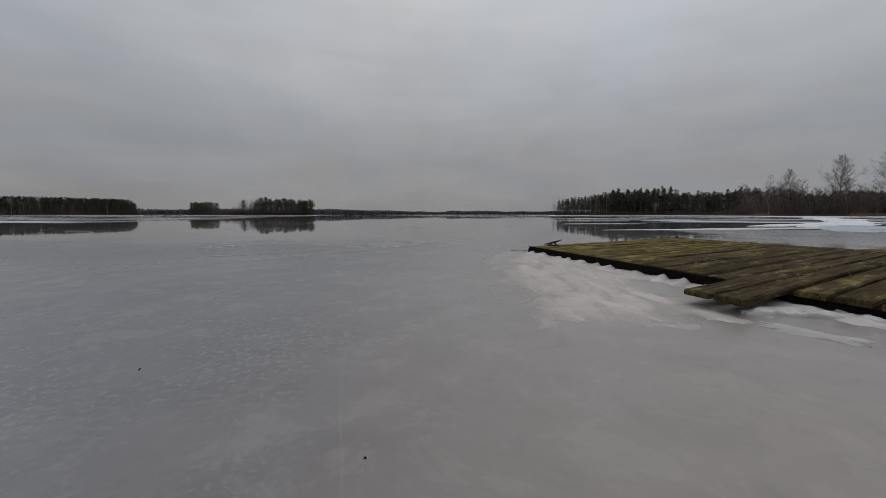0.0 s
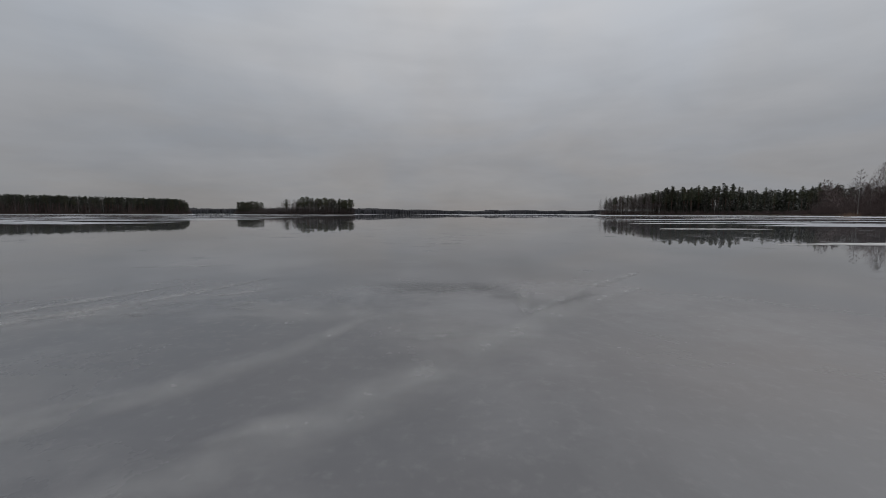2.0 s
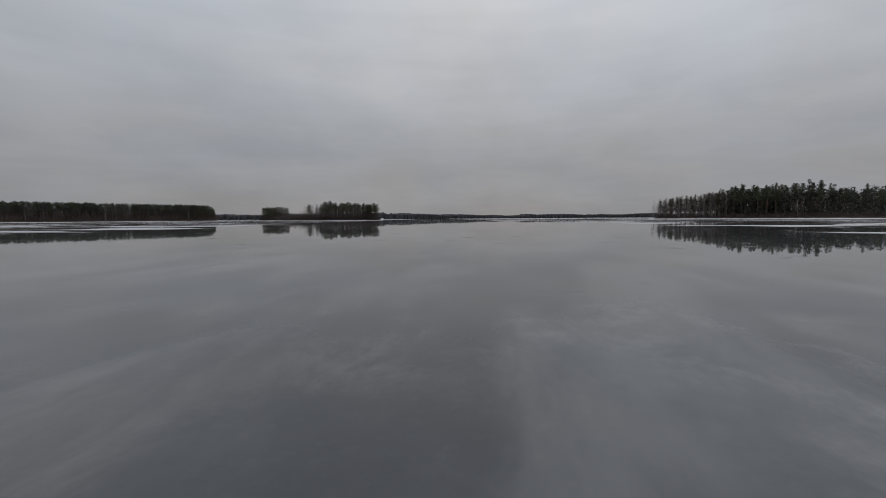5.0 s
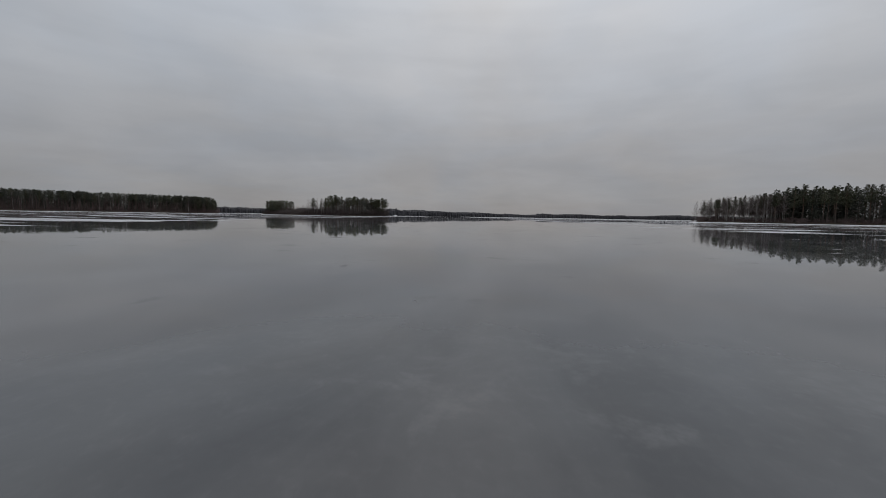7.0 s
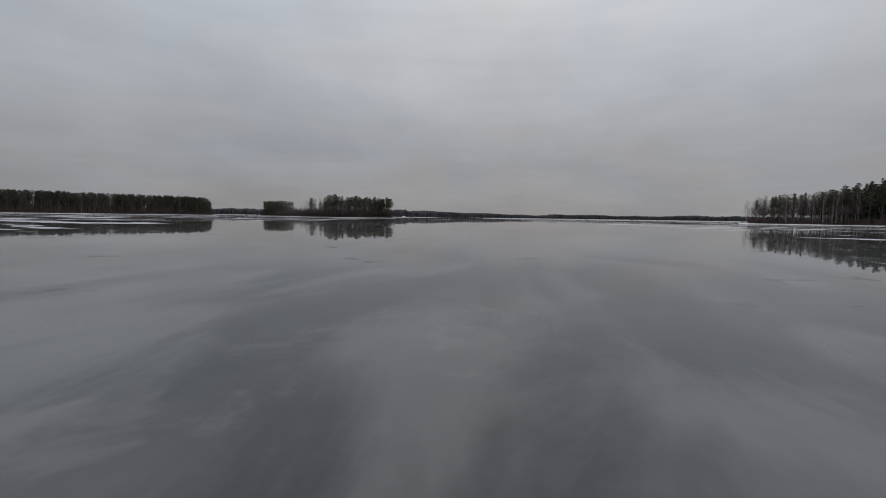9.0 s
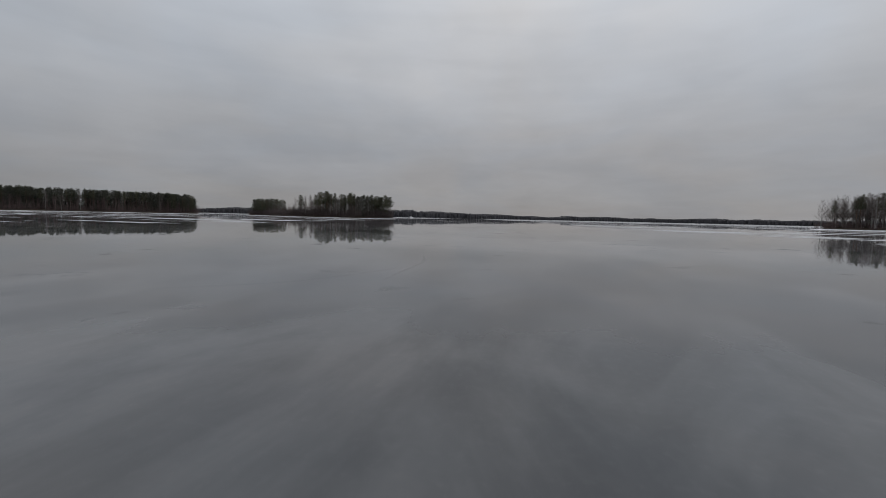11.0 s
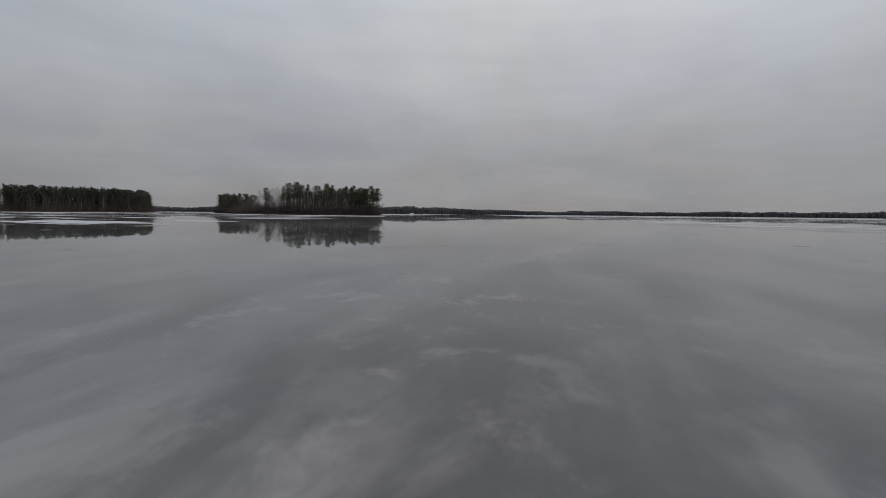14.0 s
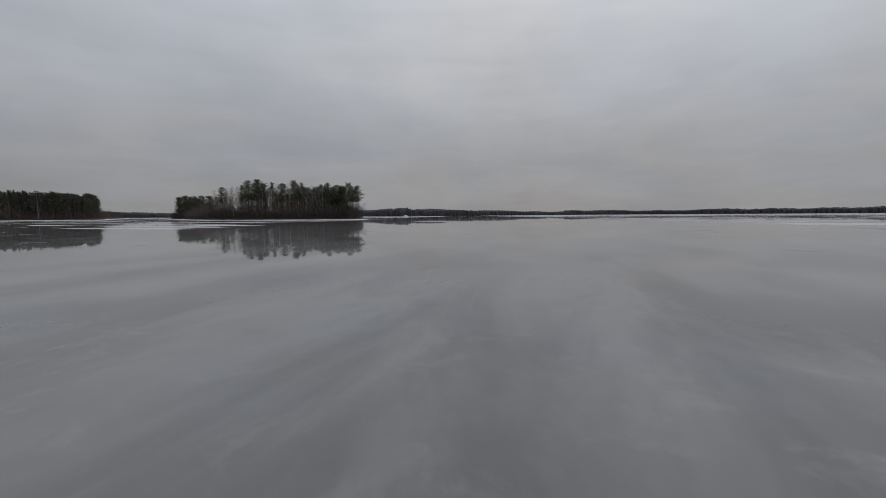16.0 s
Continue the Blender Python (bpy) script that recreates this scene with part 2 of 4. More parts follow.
    base = M.mix(M.math("MULTIPLY", clot, M.span(y, 4.0, 8.0, 0.22, 0.0)), base, (0.36, 0.35, 0.345))
    rime = M.math("MULTIPLY", M.span(yb, 110.0, 113.5), M.span(yb, 121.5, 117.0))
    speck = M.math("MULTIPLY", M.math("MULTIPLY", M.span(y, 14.0, 17.0), M.span(y, 30.0, 24.0)), M.math("MULTIPLY", M.span(M.noise(1.5, 7, 0.66, vec=M.scaled((1.2, 0.8, 1), 0.2), distort=0.4), 0.46, 0.72), M.span(M.noise(0.35, 3, 0.5), 0.36, 0.62)))
    base = M.mix(M.math("MULTIPLY", speck, M.span(x, -4.0, 1.0, 0.12, 0.44)), base, (0.40, 0.395, 0.39))
    rime = M.math("MULTIPLY", rime, M.span(M.noise(1.1, 5, 0.6, vec=M.scaled((1.3, 0.7, 1)), distort=0.3), 0.46, 0.70))
    base = M.mix(M.math("MULTIPLY", rime, 0.45), base, (0.42, 0.42, 0.42))
    flake = M.noise(3.2, 7, 0.66, distort=0.5)
    close = M.span(y, 3.0, 7.0, 1.0, 0.0)
    base = M.mix(M.math("MULTIPLY", M.math("MULTIPLY", M.span(flake, 0.52, 0.60), close), 0.13), base, (0.43, 0.41, 0.39))
    base = M.mix(M.math("MULTIPLY", M.math("MULTIPLY", M.span(flake, 0.47, 0.38), close), 0.14), base, (0.15, 0.148, 0.148))
    # a field of small milky flakes frozen into the clear ice west of the track
    field = M.math("MULTIPLY", M.math("MULTIPLY", M.span(x, -0.30, -0.5), M.span(y, 3.0, 2.1)), M.span(M.noise(1.4, 4, 0.6), 0.36, 0.58))
    milky = M.span(M.noise(34.0, 3, 0.6, distort=0.5), 0.50, 0.66)
    base = M.mix(M.math("MULTIPLY", field, 0.35), base, (0.125, 0.130, 0.138))
    base = M.mix(M.math("MULTIPLY", M.math("MULTIPLY", field, milky), 0.25), base, (0.40, 0.405, 0.41))
    hue = M.noise(0.3, 3, 0.5)
    tinted = M.n.new("ShaderNodeVectorMath"); tinted.operation = "MULTIPLY"
    M.l.new(base, tinted.inputs[0]); M.l.new(M.mix(M.span(hue, 0.35, 0.65), (1.03, 1.0, 0.99), (0.98, 1.0, 1.02)), tinted.inputs[1])
    base = tinted.outputs[0]
    base = M.mix(M.math("MULTIPLY", M.span(fine, 0.45, 0.75), M.span(y, 8.0, 18.0, 0.2, 0.06)), base, (0.26, 0.26, 0.26))
    base = M.mix(M.math("MULTIPLY", M.span(grain, 0.5, 0.75), M.span(y, 8.0, 18.0, 0.12, 0.03)), base, (0.40, 0.395, 0.39))
    base = M.mix(M.math("MULTIPLY", apron, M.span(M.math("MULTIPLY_ADD", scuff, 0.6, fine), 0.60, 0.95, 0.06, 0.40)), base, (0.50, 0.465, 0.435))
    base = M.mix(crust, base, (0.46, 0.47, 0.495))
    wet = M.math("MULTIPLY", M.span(big, 0.30, 0.40), M.span(scuff, 0.70, 0.58))
    wet = M.math("MULTIPLY", wet, M.span(M.math("MULTIPLY_ADD", M.math("MAXIMUM", x, 0.0), 0.45, y), 5.0, 12.0))
    wet = M.math("MULTIPLY", wet, M.math("MAXIMUM", M.span(x, 7.5, 10.5, 1.0, 0.0), M.span(y, 14.0, 18.0)))
    rough = M.math("MULTIPLY_ADD", frost, 0.16, M.span(wet, 0.0, 1.0, 0.26, 0.018))
    rough = M.math("MAXIMUM", rough, M.math("MAXIMUM", M.math("MULTIPLY", crust, 0.75), M.math("MULTIPLY", apron, 0.4)))
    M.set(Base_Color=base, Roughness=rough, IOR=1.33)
    h = M.math("MULTIPLY_ADD", M.math("MULTIPLY", grain, M.span(wet, 0.0, 1.0, 0.12, 0.0)), 1.0, M.math("MULTIPLY_ADD", crust, 1.2, M.math("MULTIPLY", apron, M.math("ADD", fine, 0.6))))
    M.bump(h, 0.25, 0.02)
    return M.m


def snow_material():
    M = Mat("old_wet_snow")
    n = M.noise(0.6, 5, 0.6)
    g = M.noise(9.0, 4, 0.6)
    c = M.mix(M.span(n, 0.3, 0.7), (0.58, 0.60, 0.64), (0.76, 0.77, 0.79))
    c = M.mix(M.math("MULTIPLY", M.span(g, 0.55, 0.8), 0.35), c, (0.46, 0.46, 0.46))
    M.set(Base_Color=c, Roughness=0.75).bump(g, 0.5, 0.02)
    return M.m


def old_snow_material():
    M = Mat("grey_refrozen_snow")
    n = M.noise(3.0, 6, 0.65)
    g = M.noise(24.0, 4, 0.6)
    c = M.mix(M.span(n, 0.3, 0.7), (0.42, 0.41, 0.40), (0.64, 0.63, 0.62))
    M.set(Base_Color=c, Roughness=0.6, IOR=1.31).bump(g, 0.5, 0.006)
    return M.m


def sheet_material():
    """A sheet of trodden, refrozen snow: pale crests, thin grey places, warm from dirt."""
    M = Mat("refrozen_snow_sheet")
    n = M.noise(1.6, 7, 0.64, vec=M.scaled((1.5, 0.9, 1.0), 0.3), distort=0.4)
    g = M.noise(16.0, 5, 0.65)
    f = M.noise(60.0, 3, 0.6)
    thick = M.span(M.math("MULTIPLY_ADD", n, 0.012, M.xyz()[2]), 0.004, 0.020)
    c = M.mix(thick, (0.375, 0.345, 0.322), (0.475, 0.440, 0.412))
    c = M.mix(M.math("MULTIPLY", M.span(g, 0.52, 0.75), M.math("MULTIPLY", thick, 0.45)), c, (0.57, 0.535, 0.505))
    c = M.mix(M.math("MULTIPLY", M.span(g, 0.45, 0.30), 0.30), c, (0.28, 0.26, 0.245))
    streak = M.noise(1.0, 6, 0.62, vec=M.scaled((5.5, 1.5, 1.0), 0.28), distort=0.7)
    c = M.mix(M.math("MULTIPLY", M.span(streak, 0.52, 0.36), 0.75), c, (0.315, 0.293, 0.276))
    c = M.mix(M.math("MULTIPLY", M.span(streak, 0.54, 0.68), 0.6), c, (0.575, 0.545, 0.520))
    M.set(Base_Color=c, Roughness=0.62, IOR=1.31).bump(M.math("MULTIPLY_ADD", f, 0.3, M.math("MULTIPLY_ADD", streak, 1.5, g)), 0.5, 0.014)
    return M.m


def slab_material():
    M = Mat("pale_blue_ice")
    n = M.noise(0.5, 5, 0.6)
    M.set(Base_Color=M.mix(M.span(n, 0.3, 0.7), (0.30, 0.37, 0.40), (0.42, 0.49, 0.51)), Roughness=M.span(n, 0.3, 0.7, 0.2, 0.5), IOR=1.31).bump(n, 0.2, 0.05)
    return M.m


def plank_material():
    """Old boards, grey-brown, grown over with green-yellow algae."""
    M = Mat("mossy_board")
    r = M.rand()
    off = M.n.new("ShaderNodeVectorMath"); off.operation = "ADD"
    seed = M.n.new("ShaderNodeCombineXYZ")
    M.l.new(M.math("MULTIPLY", r, 37.0), seed.inputs[0]); M.l.new(M.math("MULTIPLY", r, 91.0), seed.inputs[1])
    turned = M.n.new("ShaderNodeMapping"); turned.inputs["Rotation"].default_value = (0, 0, -DU)
    M.l.new(M.co, turned.inputs[0])
    M.l.new(turned.outputs[0], off.inputs[0]); M.l.new(seed.outputs[0], off.inputs[1])
    mp = M.n.new("ShaderNodeMapping"); mp.inputs["Scale"].default_value = (1.6, 22.0, 22.0)
    M.l.new(off.outputs[0], mp.inputs[0])
    grain = M.noise(1.0, 6, 0.65, vec=mp.outputs[0], distort=0.5)
    long = M.n.new("ShaderNodeMapping"); long.inputs["Scale"].default_value = (0.45, 1.5, 1.0)
    M.l.new(off.outputs[0], long.inputs[0])
    blot = M.noise(2.6, 6, 0.68, vec=long.outputs[0], distort=0.5)
    spot = M.noise(6.0, 5, 0.7, vec=long.outputs[0], distort=0.4)
    split = M.n.new("ShaderNodeMapping"); split.inputs["Scale"].default_value = (0.8, 46.0, 46.0)
    M.l.new(off.outputs[0], split.inputs[0])
    crack = M.span(M.noise(1.0, 3, 0.5, vec=split.outputs[0], distort=0.3), 0.60, 0.66)
    wood = M.mix(M.span(grain, 0.3, 0.7), (0.019, 0.013, 0.008), (0.104, 0.077, 0.044))
    moss = M.mix(M.span(spot, 0.35, 0.7), (0.080, 0.062, 0.020), (0.265, 0.212, 0.078))
    inland = M.n.new("ShaderNodeSeparateXYZ"); M.l.new(turned.outputs[0], inland.inputs[0])
    grown = M.span(inland.outputs[1], -3.4, -0.8, -0.48, 0.26)
    green = M.math("ADD", M.math("ADD", grown, 0.0), M.math("ADD", M.span(blot, 0.28, 0.72), M.math("MULTIPLY_ADD", r, 0.26, -0.02)))
    c = M.mix(M.math("MULTIPLY", M.span(green, 0.0, 1.0), M.span(grain, 0.25, 0.6, 0.55, 1.0)), wood, moss)
    c = M.mix(M.math("MULTIPLY", M.span(spot, 0.55, 0.70), 0.55), c, (0.31, 0.268, 0.155))
    stain = M.noise(1.3, 6, 0.72, vec=long.outputs[0], distort=0.9)
    c = M.mix(M.math("MULTIPLY", M.span(stain, 0.50, 0.60), 0.55), c, (0.030, 0.022, 0.011))
    c = M.mix(M.math("MULTIPLY", crack, 0.75), c, (0.008, 0.006, 0.004))
    M.set(Base_Color=c, Roughness=M.span(blot, 0.3, 0.7, 0.75, 0.95), IOR=1.10)
    M.bump(M.math("MULTIPLY_ADD", crack, -0.8, M.math("MULTIPLY_ADD", spot, 0.4, grain)), 0.8, 0.008)
    return M.m


def plain(name, a, b, scale, rough=0.8, vec=None, strength=0.4, dist=0.01, vary=0.0, metal=0.0, ior=1.45):
    M = Mat(name)
    n = M.noise(scale, 5, 0.6, vec=M.scaled(vec) if vec else None)
    c = M.mix(M.span(n, 0.3, 0.7), a, b)
    if vary:
        c = M.mix(M.math("MULTIPLY", M.rand(), vary), c, tuple(v * 0.45 for v in a))
    M.set(Base_Color=c, Roughness=rough, Metallic=metal, IOR=ior).bump(n, strength, dist)
    return M.m


def needle_material(name, a, b):
    M = Mat(name)
    c = M.mix(M.island(), a, b)
    c = M.mix(M.math("MULTIPLY", M.rand(), 0.6), c, tuple(v * 0.5 for v in a))
    M.set(Base_Color=c, Roughness=0.7)
    return M.m


def pine_bark_material():
    M = Mat("pine_bark")
    x, y, z = M.xyz()
    n = M.noise(3.0, 5, 0.6, vec=M.scaled((3, 3, 0.6)))
    c = M.mix(M.span(M.math("MULTIPLY_ADD", n, 3.0, z), 3.0, 9.0), (0.070, 0.056, 0.048), (0.14, 0.090, 0.064))
    c = M.mix(M.span(n, 0.45, 0.7), c, (0.045, 0.036, 0.03))
    M.set(Base_Color=c, Roughness=0.9).bump(n, 0.6, 0.03)
    return M.m


def birch_bark_material():
    M = Mat("birch_bark")
    n = M.noise(2.0, 5, 0.7, vec=M.scaled((1, 1, 5)))
    c = M.mix(M.span(n, 0.52, 0.62), (0.27, 0.26, 0.245), (0.05, 0.045, 0.04))
    M.set(Base_Color=c, Roughness=0.8).bump(n, 0.3, 0.01)
    return M.m


ICE, SNOW, SLAB, BOARD = ice_material(), snow_material(), slab_material(), plank_material()
OLD_SNOW, SHEET = old_snow_material(), sheet_material()
BEAM = plain("wet_black_timber", (0.004, 0.0035, 0.003), (0.013, 0.010, 0.008), 6.0, 0.9, (1, 6, 6), ior=1.15)
GREY_ICE = plain("grey_crusted_ice", (0.34, 0.325, 0.31), (0.44, 0.43, 0.415), 9.0, 0.6, ior=1.31)
IRON = plain("black_cast_iron", (0.012, 0.012, 0.013), (0.035, 0.03, 0.028), 30.0, 0.45, metal=0.6)
PINE_BARK, BIRCH_BARK = pine_bark_material(), birch_bark_material()
NEEDLE = needle_material("pine_needles", (0.056, 0.062, 0.038), (0.112, 0.119, 0.063))
SPRUCE = needle_material("spruce_needles", (0.052, 0.056, 0.044), (0.102, 0.108, 0.074))
TWIG = needle_material("bare_twigs", (0.080, 0.060, 0.058), (0.17, 0.130, 0.122))
TWIG_DARK = needle_material("wet_brown_twigs", (0.078, 0.053, 0.050), (0.165, 0.115, 0.106))
TWIG_GREY = needle_material("grey_twigs", (0.105, 0.083, 0.078), (0.20, 0.163, 0.152))
FLOOR = plain("forest_floor", (0.020, 0.014, 0.009), (0.060, 0.042, 0.028), 0.5, 0.95, strength=0.8, dist=0.2)
REED = needle_material("dry_reed", (0.20, 0.125, 0.085), (0.34, 0.225, 0.16))
FAR_WOOD = needle_material("far_conifers", (0.044, 0.043, 0.050), (0.058, 0.057, 0.065))
FAR_GROUND = plain("far_bank", (0.034, 0.032, 0.036), (0.052, 0.050, 0.054), 0.05, 0.95)
CABIN_WALL = plain("red_brown_boards", (0.045, 0.020, 0.014), (0.080, 0.036, 0.024), 5.0, 0.8, (6, 6, 0.5))
CABIN_ROOF = plain("dark_felt_roof", (0.03, 0.028, 0.028), (0.06, 0.056, 0.055), 3.0, 0.85)

# ---- mesh helpers ----


class Geo:
    """Vertices and faces gathered for one mesh."""

    def __init__(self):
        self.v, self.f = [], []

    def tube(self, pts, radii, sides=5, cap=True):
        base = len(self.v)
        for i, p in enumerate(pts):
            d = (pts[min(i + 1, len(pts) - 1)] - pts[max(i - 1, 0)]).normalized()
            a = d.orthogonal().normalized()
            b = d.cross(a)
            for k in range(sides):
                w = 2 * math.pi * k / sides
                self.v.append(p + (a * math.cos(w) + b * math.sin(w)) * radii[i])
        for i in range(len(pts) - 1):
            for k in range(sides):
                k2 = (k + 1) % sides
                self.f.append((base + i * sides + k, base + i * sides + k2, base + (i + 1) * sides + k2, base + (i + 1) * sides + k))
        if cap:
            self.f.append(tuple(base + (len(pts) - 1) * sides + k for k in range(sides)))

    def spike(self, p, q, r):
        """A thin three-sided twig that ends in a point."""
        d = (q - p).normalized()
        a = d.orthogonal().normalized() * r
        b = d.cross(a)
        n = len(self.v)
        self.v += [p + a, p - a * 0.5 + b * 0.87, p - a * 0.5 - b * 0.87, q]
        self.f += [(n, n + 1, n + 3), (n + 1, n + 2, n + 3), (n + 2, n, n + 3)]

    def leaf(self, p, d, w):
        """A tuft of needles: one narrow triangle along d."""
        s = d.orthogonal().normalized()
        s.rotate(Matrix.Rotation(random.random() * 6.28, 3, d))
        n = len(self.v)
        self.v += [p + s * w, p - s * w, p + d]
        self.f.append((n, n + 1, n + 2))

    def box(self, x0, x1, y0, y1, z0, z1):
        n = len(self.v)
        self.v += [Vector((x, y, z)) for z in (z0, z1) for x, y in ((x0, y0), (x1, y0), (x1, y1), (x0, y1))]
        self.f += [tuple(n + i for i in q) for q in ((3, 2, 1, 0), (4, 5, 6, 7), (0, 1, 5, 4), (1, 2, 6, 5), (2, 3, 7, 6), (3, 0, 4, 7))]

    def mesh(self, name, material, smooth=False):
        me = bpy.data.meshes.new(name)
        me.from_pydata([tuple(v) for v in self.v], [], self.f)
        me.materials.append(material)
        if smooth:
            me.polygons.foreach_set("use_smooth", [True] * len(me.polygons))
        me.update()
        return me


def part(name, geo, material, parent=None, label="", smooth=False):
    ob = new(name, geo.mesh(name, material, smooth) if isinstance(geo, Geo) else geo)
    if parent is not None:
        ob.parent = parent
    if label:
        ob["label"] = label
    return ob


def rnd(a, b):
    return random.uniform(a, b)


def unit():
    while True:
        v = Vector((rnd(-1, 1), rnd(-1, 1), rnd(-1, 1)))
        if 0.05 < v.length < 1:
            return v.normalized()


def smooth_line(pts, step=4.0, jag=1.0, closed=False):
    """A curve through plan points, resampled and roughened."""
    pts = [Vector((x, y, 0)) for x, y in pts]
    out = []
    n = len(pts)
    for i in range(n if closed else n - 1):
        g = lambda k: pts[k % n] if closed else pts[max(0, min(n - 1, k))]
        p0, p1, p2, p3 = g(i - 1), g(i), g(i + 1), g(i + 2)
        m = max(2, int((p2 - p1).length / step))
        for k in range(m):
            t = k / m
            out.append(0.5 * (2 * p1 + (p2 - p0) * t + (2 * p0 - 5 * p1 + 4 * p2 - p3) * t * t + (3 * p1 - p0 - 3 * p2 + p3) * t ** 3))
    if not closed:
        out.append(pts[-1].copy())
    for p in out:
        p.x += jag * noise.noise(p * 0.13) + 0.4 * jag * noise.noise(p * 0.5)
        p.y += jag * noise.noise(p * 0.13 + Vector((50, 0, 0))) + 0.4 * jag * noise.noise(p * 0.5 + Vector((0, 50, 0)))
    return out


def normals(line, closed):
    n = len(line)
    res = []
    for i in range(n):
        a = line[(i - 1) % n] if closed or i else line[0]
        b = line[(i + 1) % n] if closed or i < n - 1 else line[-1]
        d = (b - a).normalized()
        res.append(Vector((-d.y, d.x, 0)))     # to the left of the line: inland
    return res


def land(name, line, label, rise=0.9):
    """Forest ground inside a closed shoreline: a bank that climbs out of the ice, then the floor. The line keeps the land on its left."""
    nn = normals(line, True)
    g = Geo()
    n = len(line)
    steps = [(0, -0.04), (0.7, 0.25 * rise), (1.8, 0.65 * rise), (2.8, rise)]
    for s, z in steps:
        for p, d in zip(line, nn):
            q = p + d * s
            g.v.append(Vector((q.x, q.y, z + (0.12 * noise.noise(q * 0.3) if s else 0))))
    for j in range(len(steps) - 1):
        for i in range(n):
            i2 = (i + 1) % n
            g.f.append((j * n + i, j * n + i2, (j + 1) * n + i2, (j + 1) * n + i))
    top = (len(steps) - 1) * n
    for t in tessellate_polygon([[Vector((v.x, v.y, 0)) for v in g.v[top:]]]):
        g.f.append(tuple(top + k for k in t))
    return tagged(part(name, g, FLOOR), label, "shore", kind="structure")


def snow_strip(line, width, high, label, inner=0.6):
    """A drift of old snow along a shore, with an uneven outer edge."""
    nn = normals(line, False)
    g = Geo()
    for i, (p, d) in enumerate(zip(line, nn)):
        w = width * (0.25 + 1.1 * max(0, 0.5 + noise.noise(p * 0.07 + Vector((9, 3, 0)))) + 0.25 * noise.noise(p * 0.4))
        for s, z in ((inner + 1.2, 0.42), (inner, high + 0.05), (-w * 0.4, high * (0.7 + 0.6 * noise.noise(p * 0.6))), (-w * 0.9, high * 0.3), (-w, -0.01)):
            q = p + d * s
            g.v.append(Vector((q.x, q.y, z)))
    for i in range(len(line) - 1):
        for j in range(4):
            a = i * 5 + j
            g.f.append((a, a + 1, a + 6, a + 5))
    return tagged(part("snow_drift", g, SNOW, smooth=True), label, "snow", kind="stuff")


def plate(name, cx, cy, rx, ry, turn, high, material, label, category, seed, n=56, rag=0.35):
    """A low plate of snow or ice on the lake, with a ragged outline."""
    g = Geo()
    c, s = math.cos(turn), math.sin(turn)
    rings = ((1.0, -0.004), (0.97, high * 0.55), (0.88, high * 0.8), (0.74, high * 0.95), (0.58, high), (0.42, high * 1.05), (0.25, high * 1.1))
    for f, z in rings:
        for k in range(n):
            w = 2 * math.pi * k / n
            e = Vector((math.cos(w), math.sin(w), seed * 7.3))
            r = 1 + rag * noise.noise(e * 1.6) + rag * 0.6 * noise.noise(e * 5.0) + rag * 0.3 * noise.noise(e * 13.0)
            x, y = rx * r * f * math.cos(w), ry * r * f * math.sin(w)
            lump = 1 + 0.7 * noise.noise(Vector((x / ry * 1.3, y / ry * 1.3, seed))) + 0.45 * noise.noise(Vector((x / ry * 4, y / ry * 4, seed)))
            g.v.append(Vector((cx + x * c - y * s, cy + x * s + y * c, z * lump if z > 0 else z)))
    for j in range(len(rings) - 1):
        for k in range(n):
            k2 = (k + 1) % n
            g.f.append((j * n + k, j * n + k2, (j + 1) * n + k2, (j + 1) * n + k))
    g.f.append(tuple((len(rings) - 1) * n + k for k in range(n)))
    return tagged(part(name, g, material, smooth=True), label, category, kind="stuff")


# ---- lake ----
g = Geo()
g.v = [Vector((4600 * math.cos(2 * math.pi * k / 48), 4600 * math.sin(2 * math.pi * k / 48), 0)) for k in range(48)]
g.f = [tuple(range(48))]
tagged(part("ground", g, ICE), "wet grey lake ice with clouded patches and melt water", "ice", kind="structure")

# ---- shores ----
EAST = smooth_line([(420, 330), (230, 275), (120, 240), (72, 229), (62, 224), (70, 219), (92, 209), (112, 192), (118, 168), (110, 140), (101, 120), (106, 103), (124, 88), (160, 74), (240, 60), (400, 30)], 4, 1.2)
WEST = smooth_line([(-420, 40), (-300, 110), (-238, 165), (-214, 205), (-200, 232), (-190, 247), (-195, 254), (-210, 261), (-255, 296), (-330, 358), (-366, 384), (-400, 398), (-560, 420)], 4, 1.5)
ISLE = smooth_line([(-82.5, 243), (-76, 237.5), (-77, 231.5), (-88, 226), (-104, 224), (-120, 228), (-134, 236), (-148, 246), (-160, 252), (-168, 258), (-164, 266), (-148, 268), (-120, 262), (-100, 254), (-87, 247.5)], 2.5, 0.8, True)
ISLE.reverse()
land("shore_east", EAST, "dark brown forest floor behind a low lake bank")
land("shore_west", WEST, "dark brown forest floor behind a low lake bank")
land("shore_island", ISLE, "dark brown ground of a wooded island")

snow_strip(EAST, 3.4, 0.13, "band of old white snow along a wooded lake bank")
snow_strip(WEST, 1.4, 0.08, "band of old white snow along a wooded lake bank")
snow_strip(ISLE + ISLE[:1], 0.8, 0.07, "thin band of old snow round a wooded island")

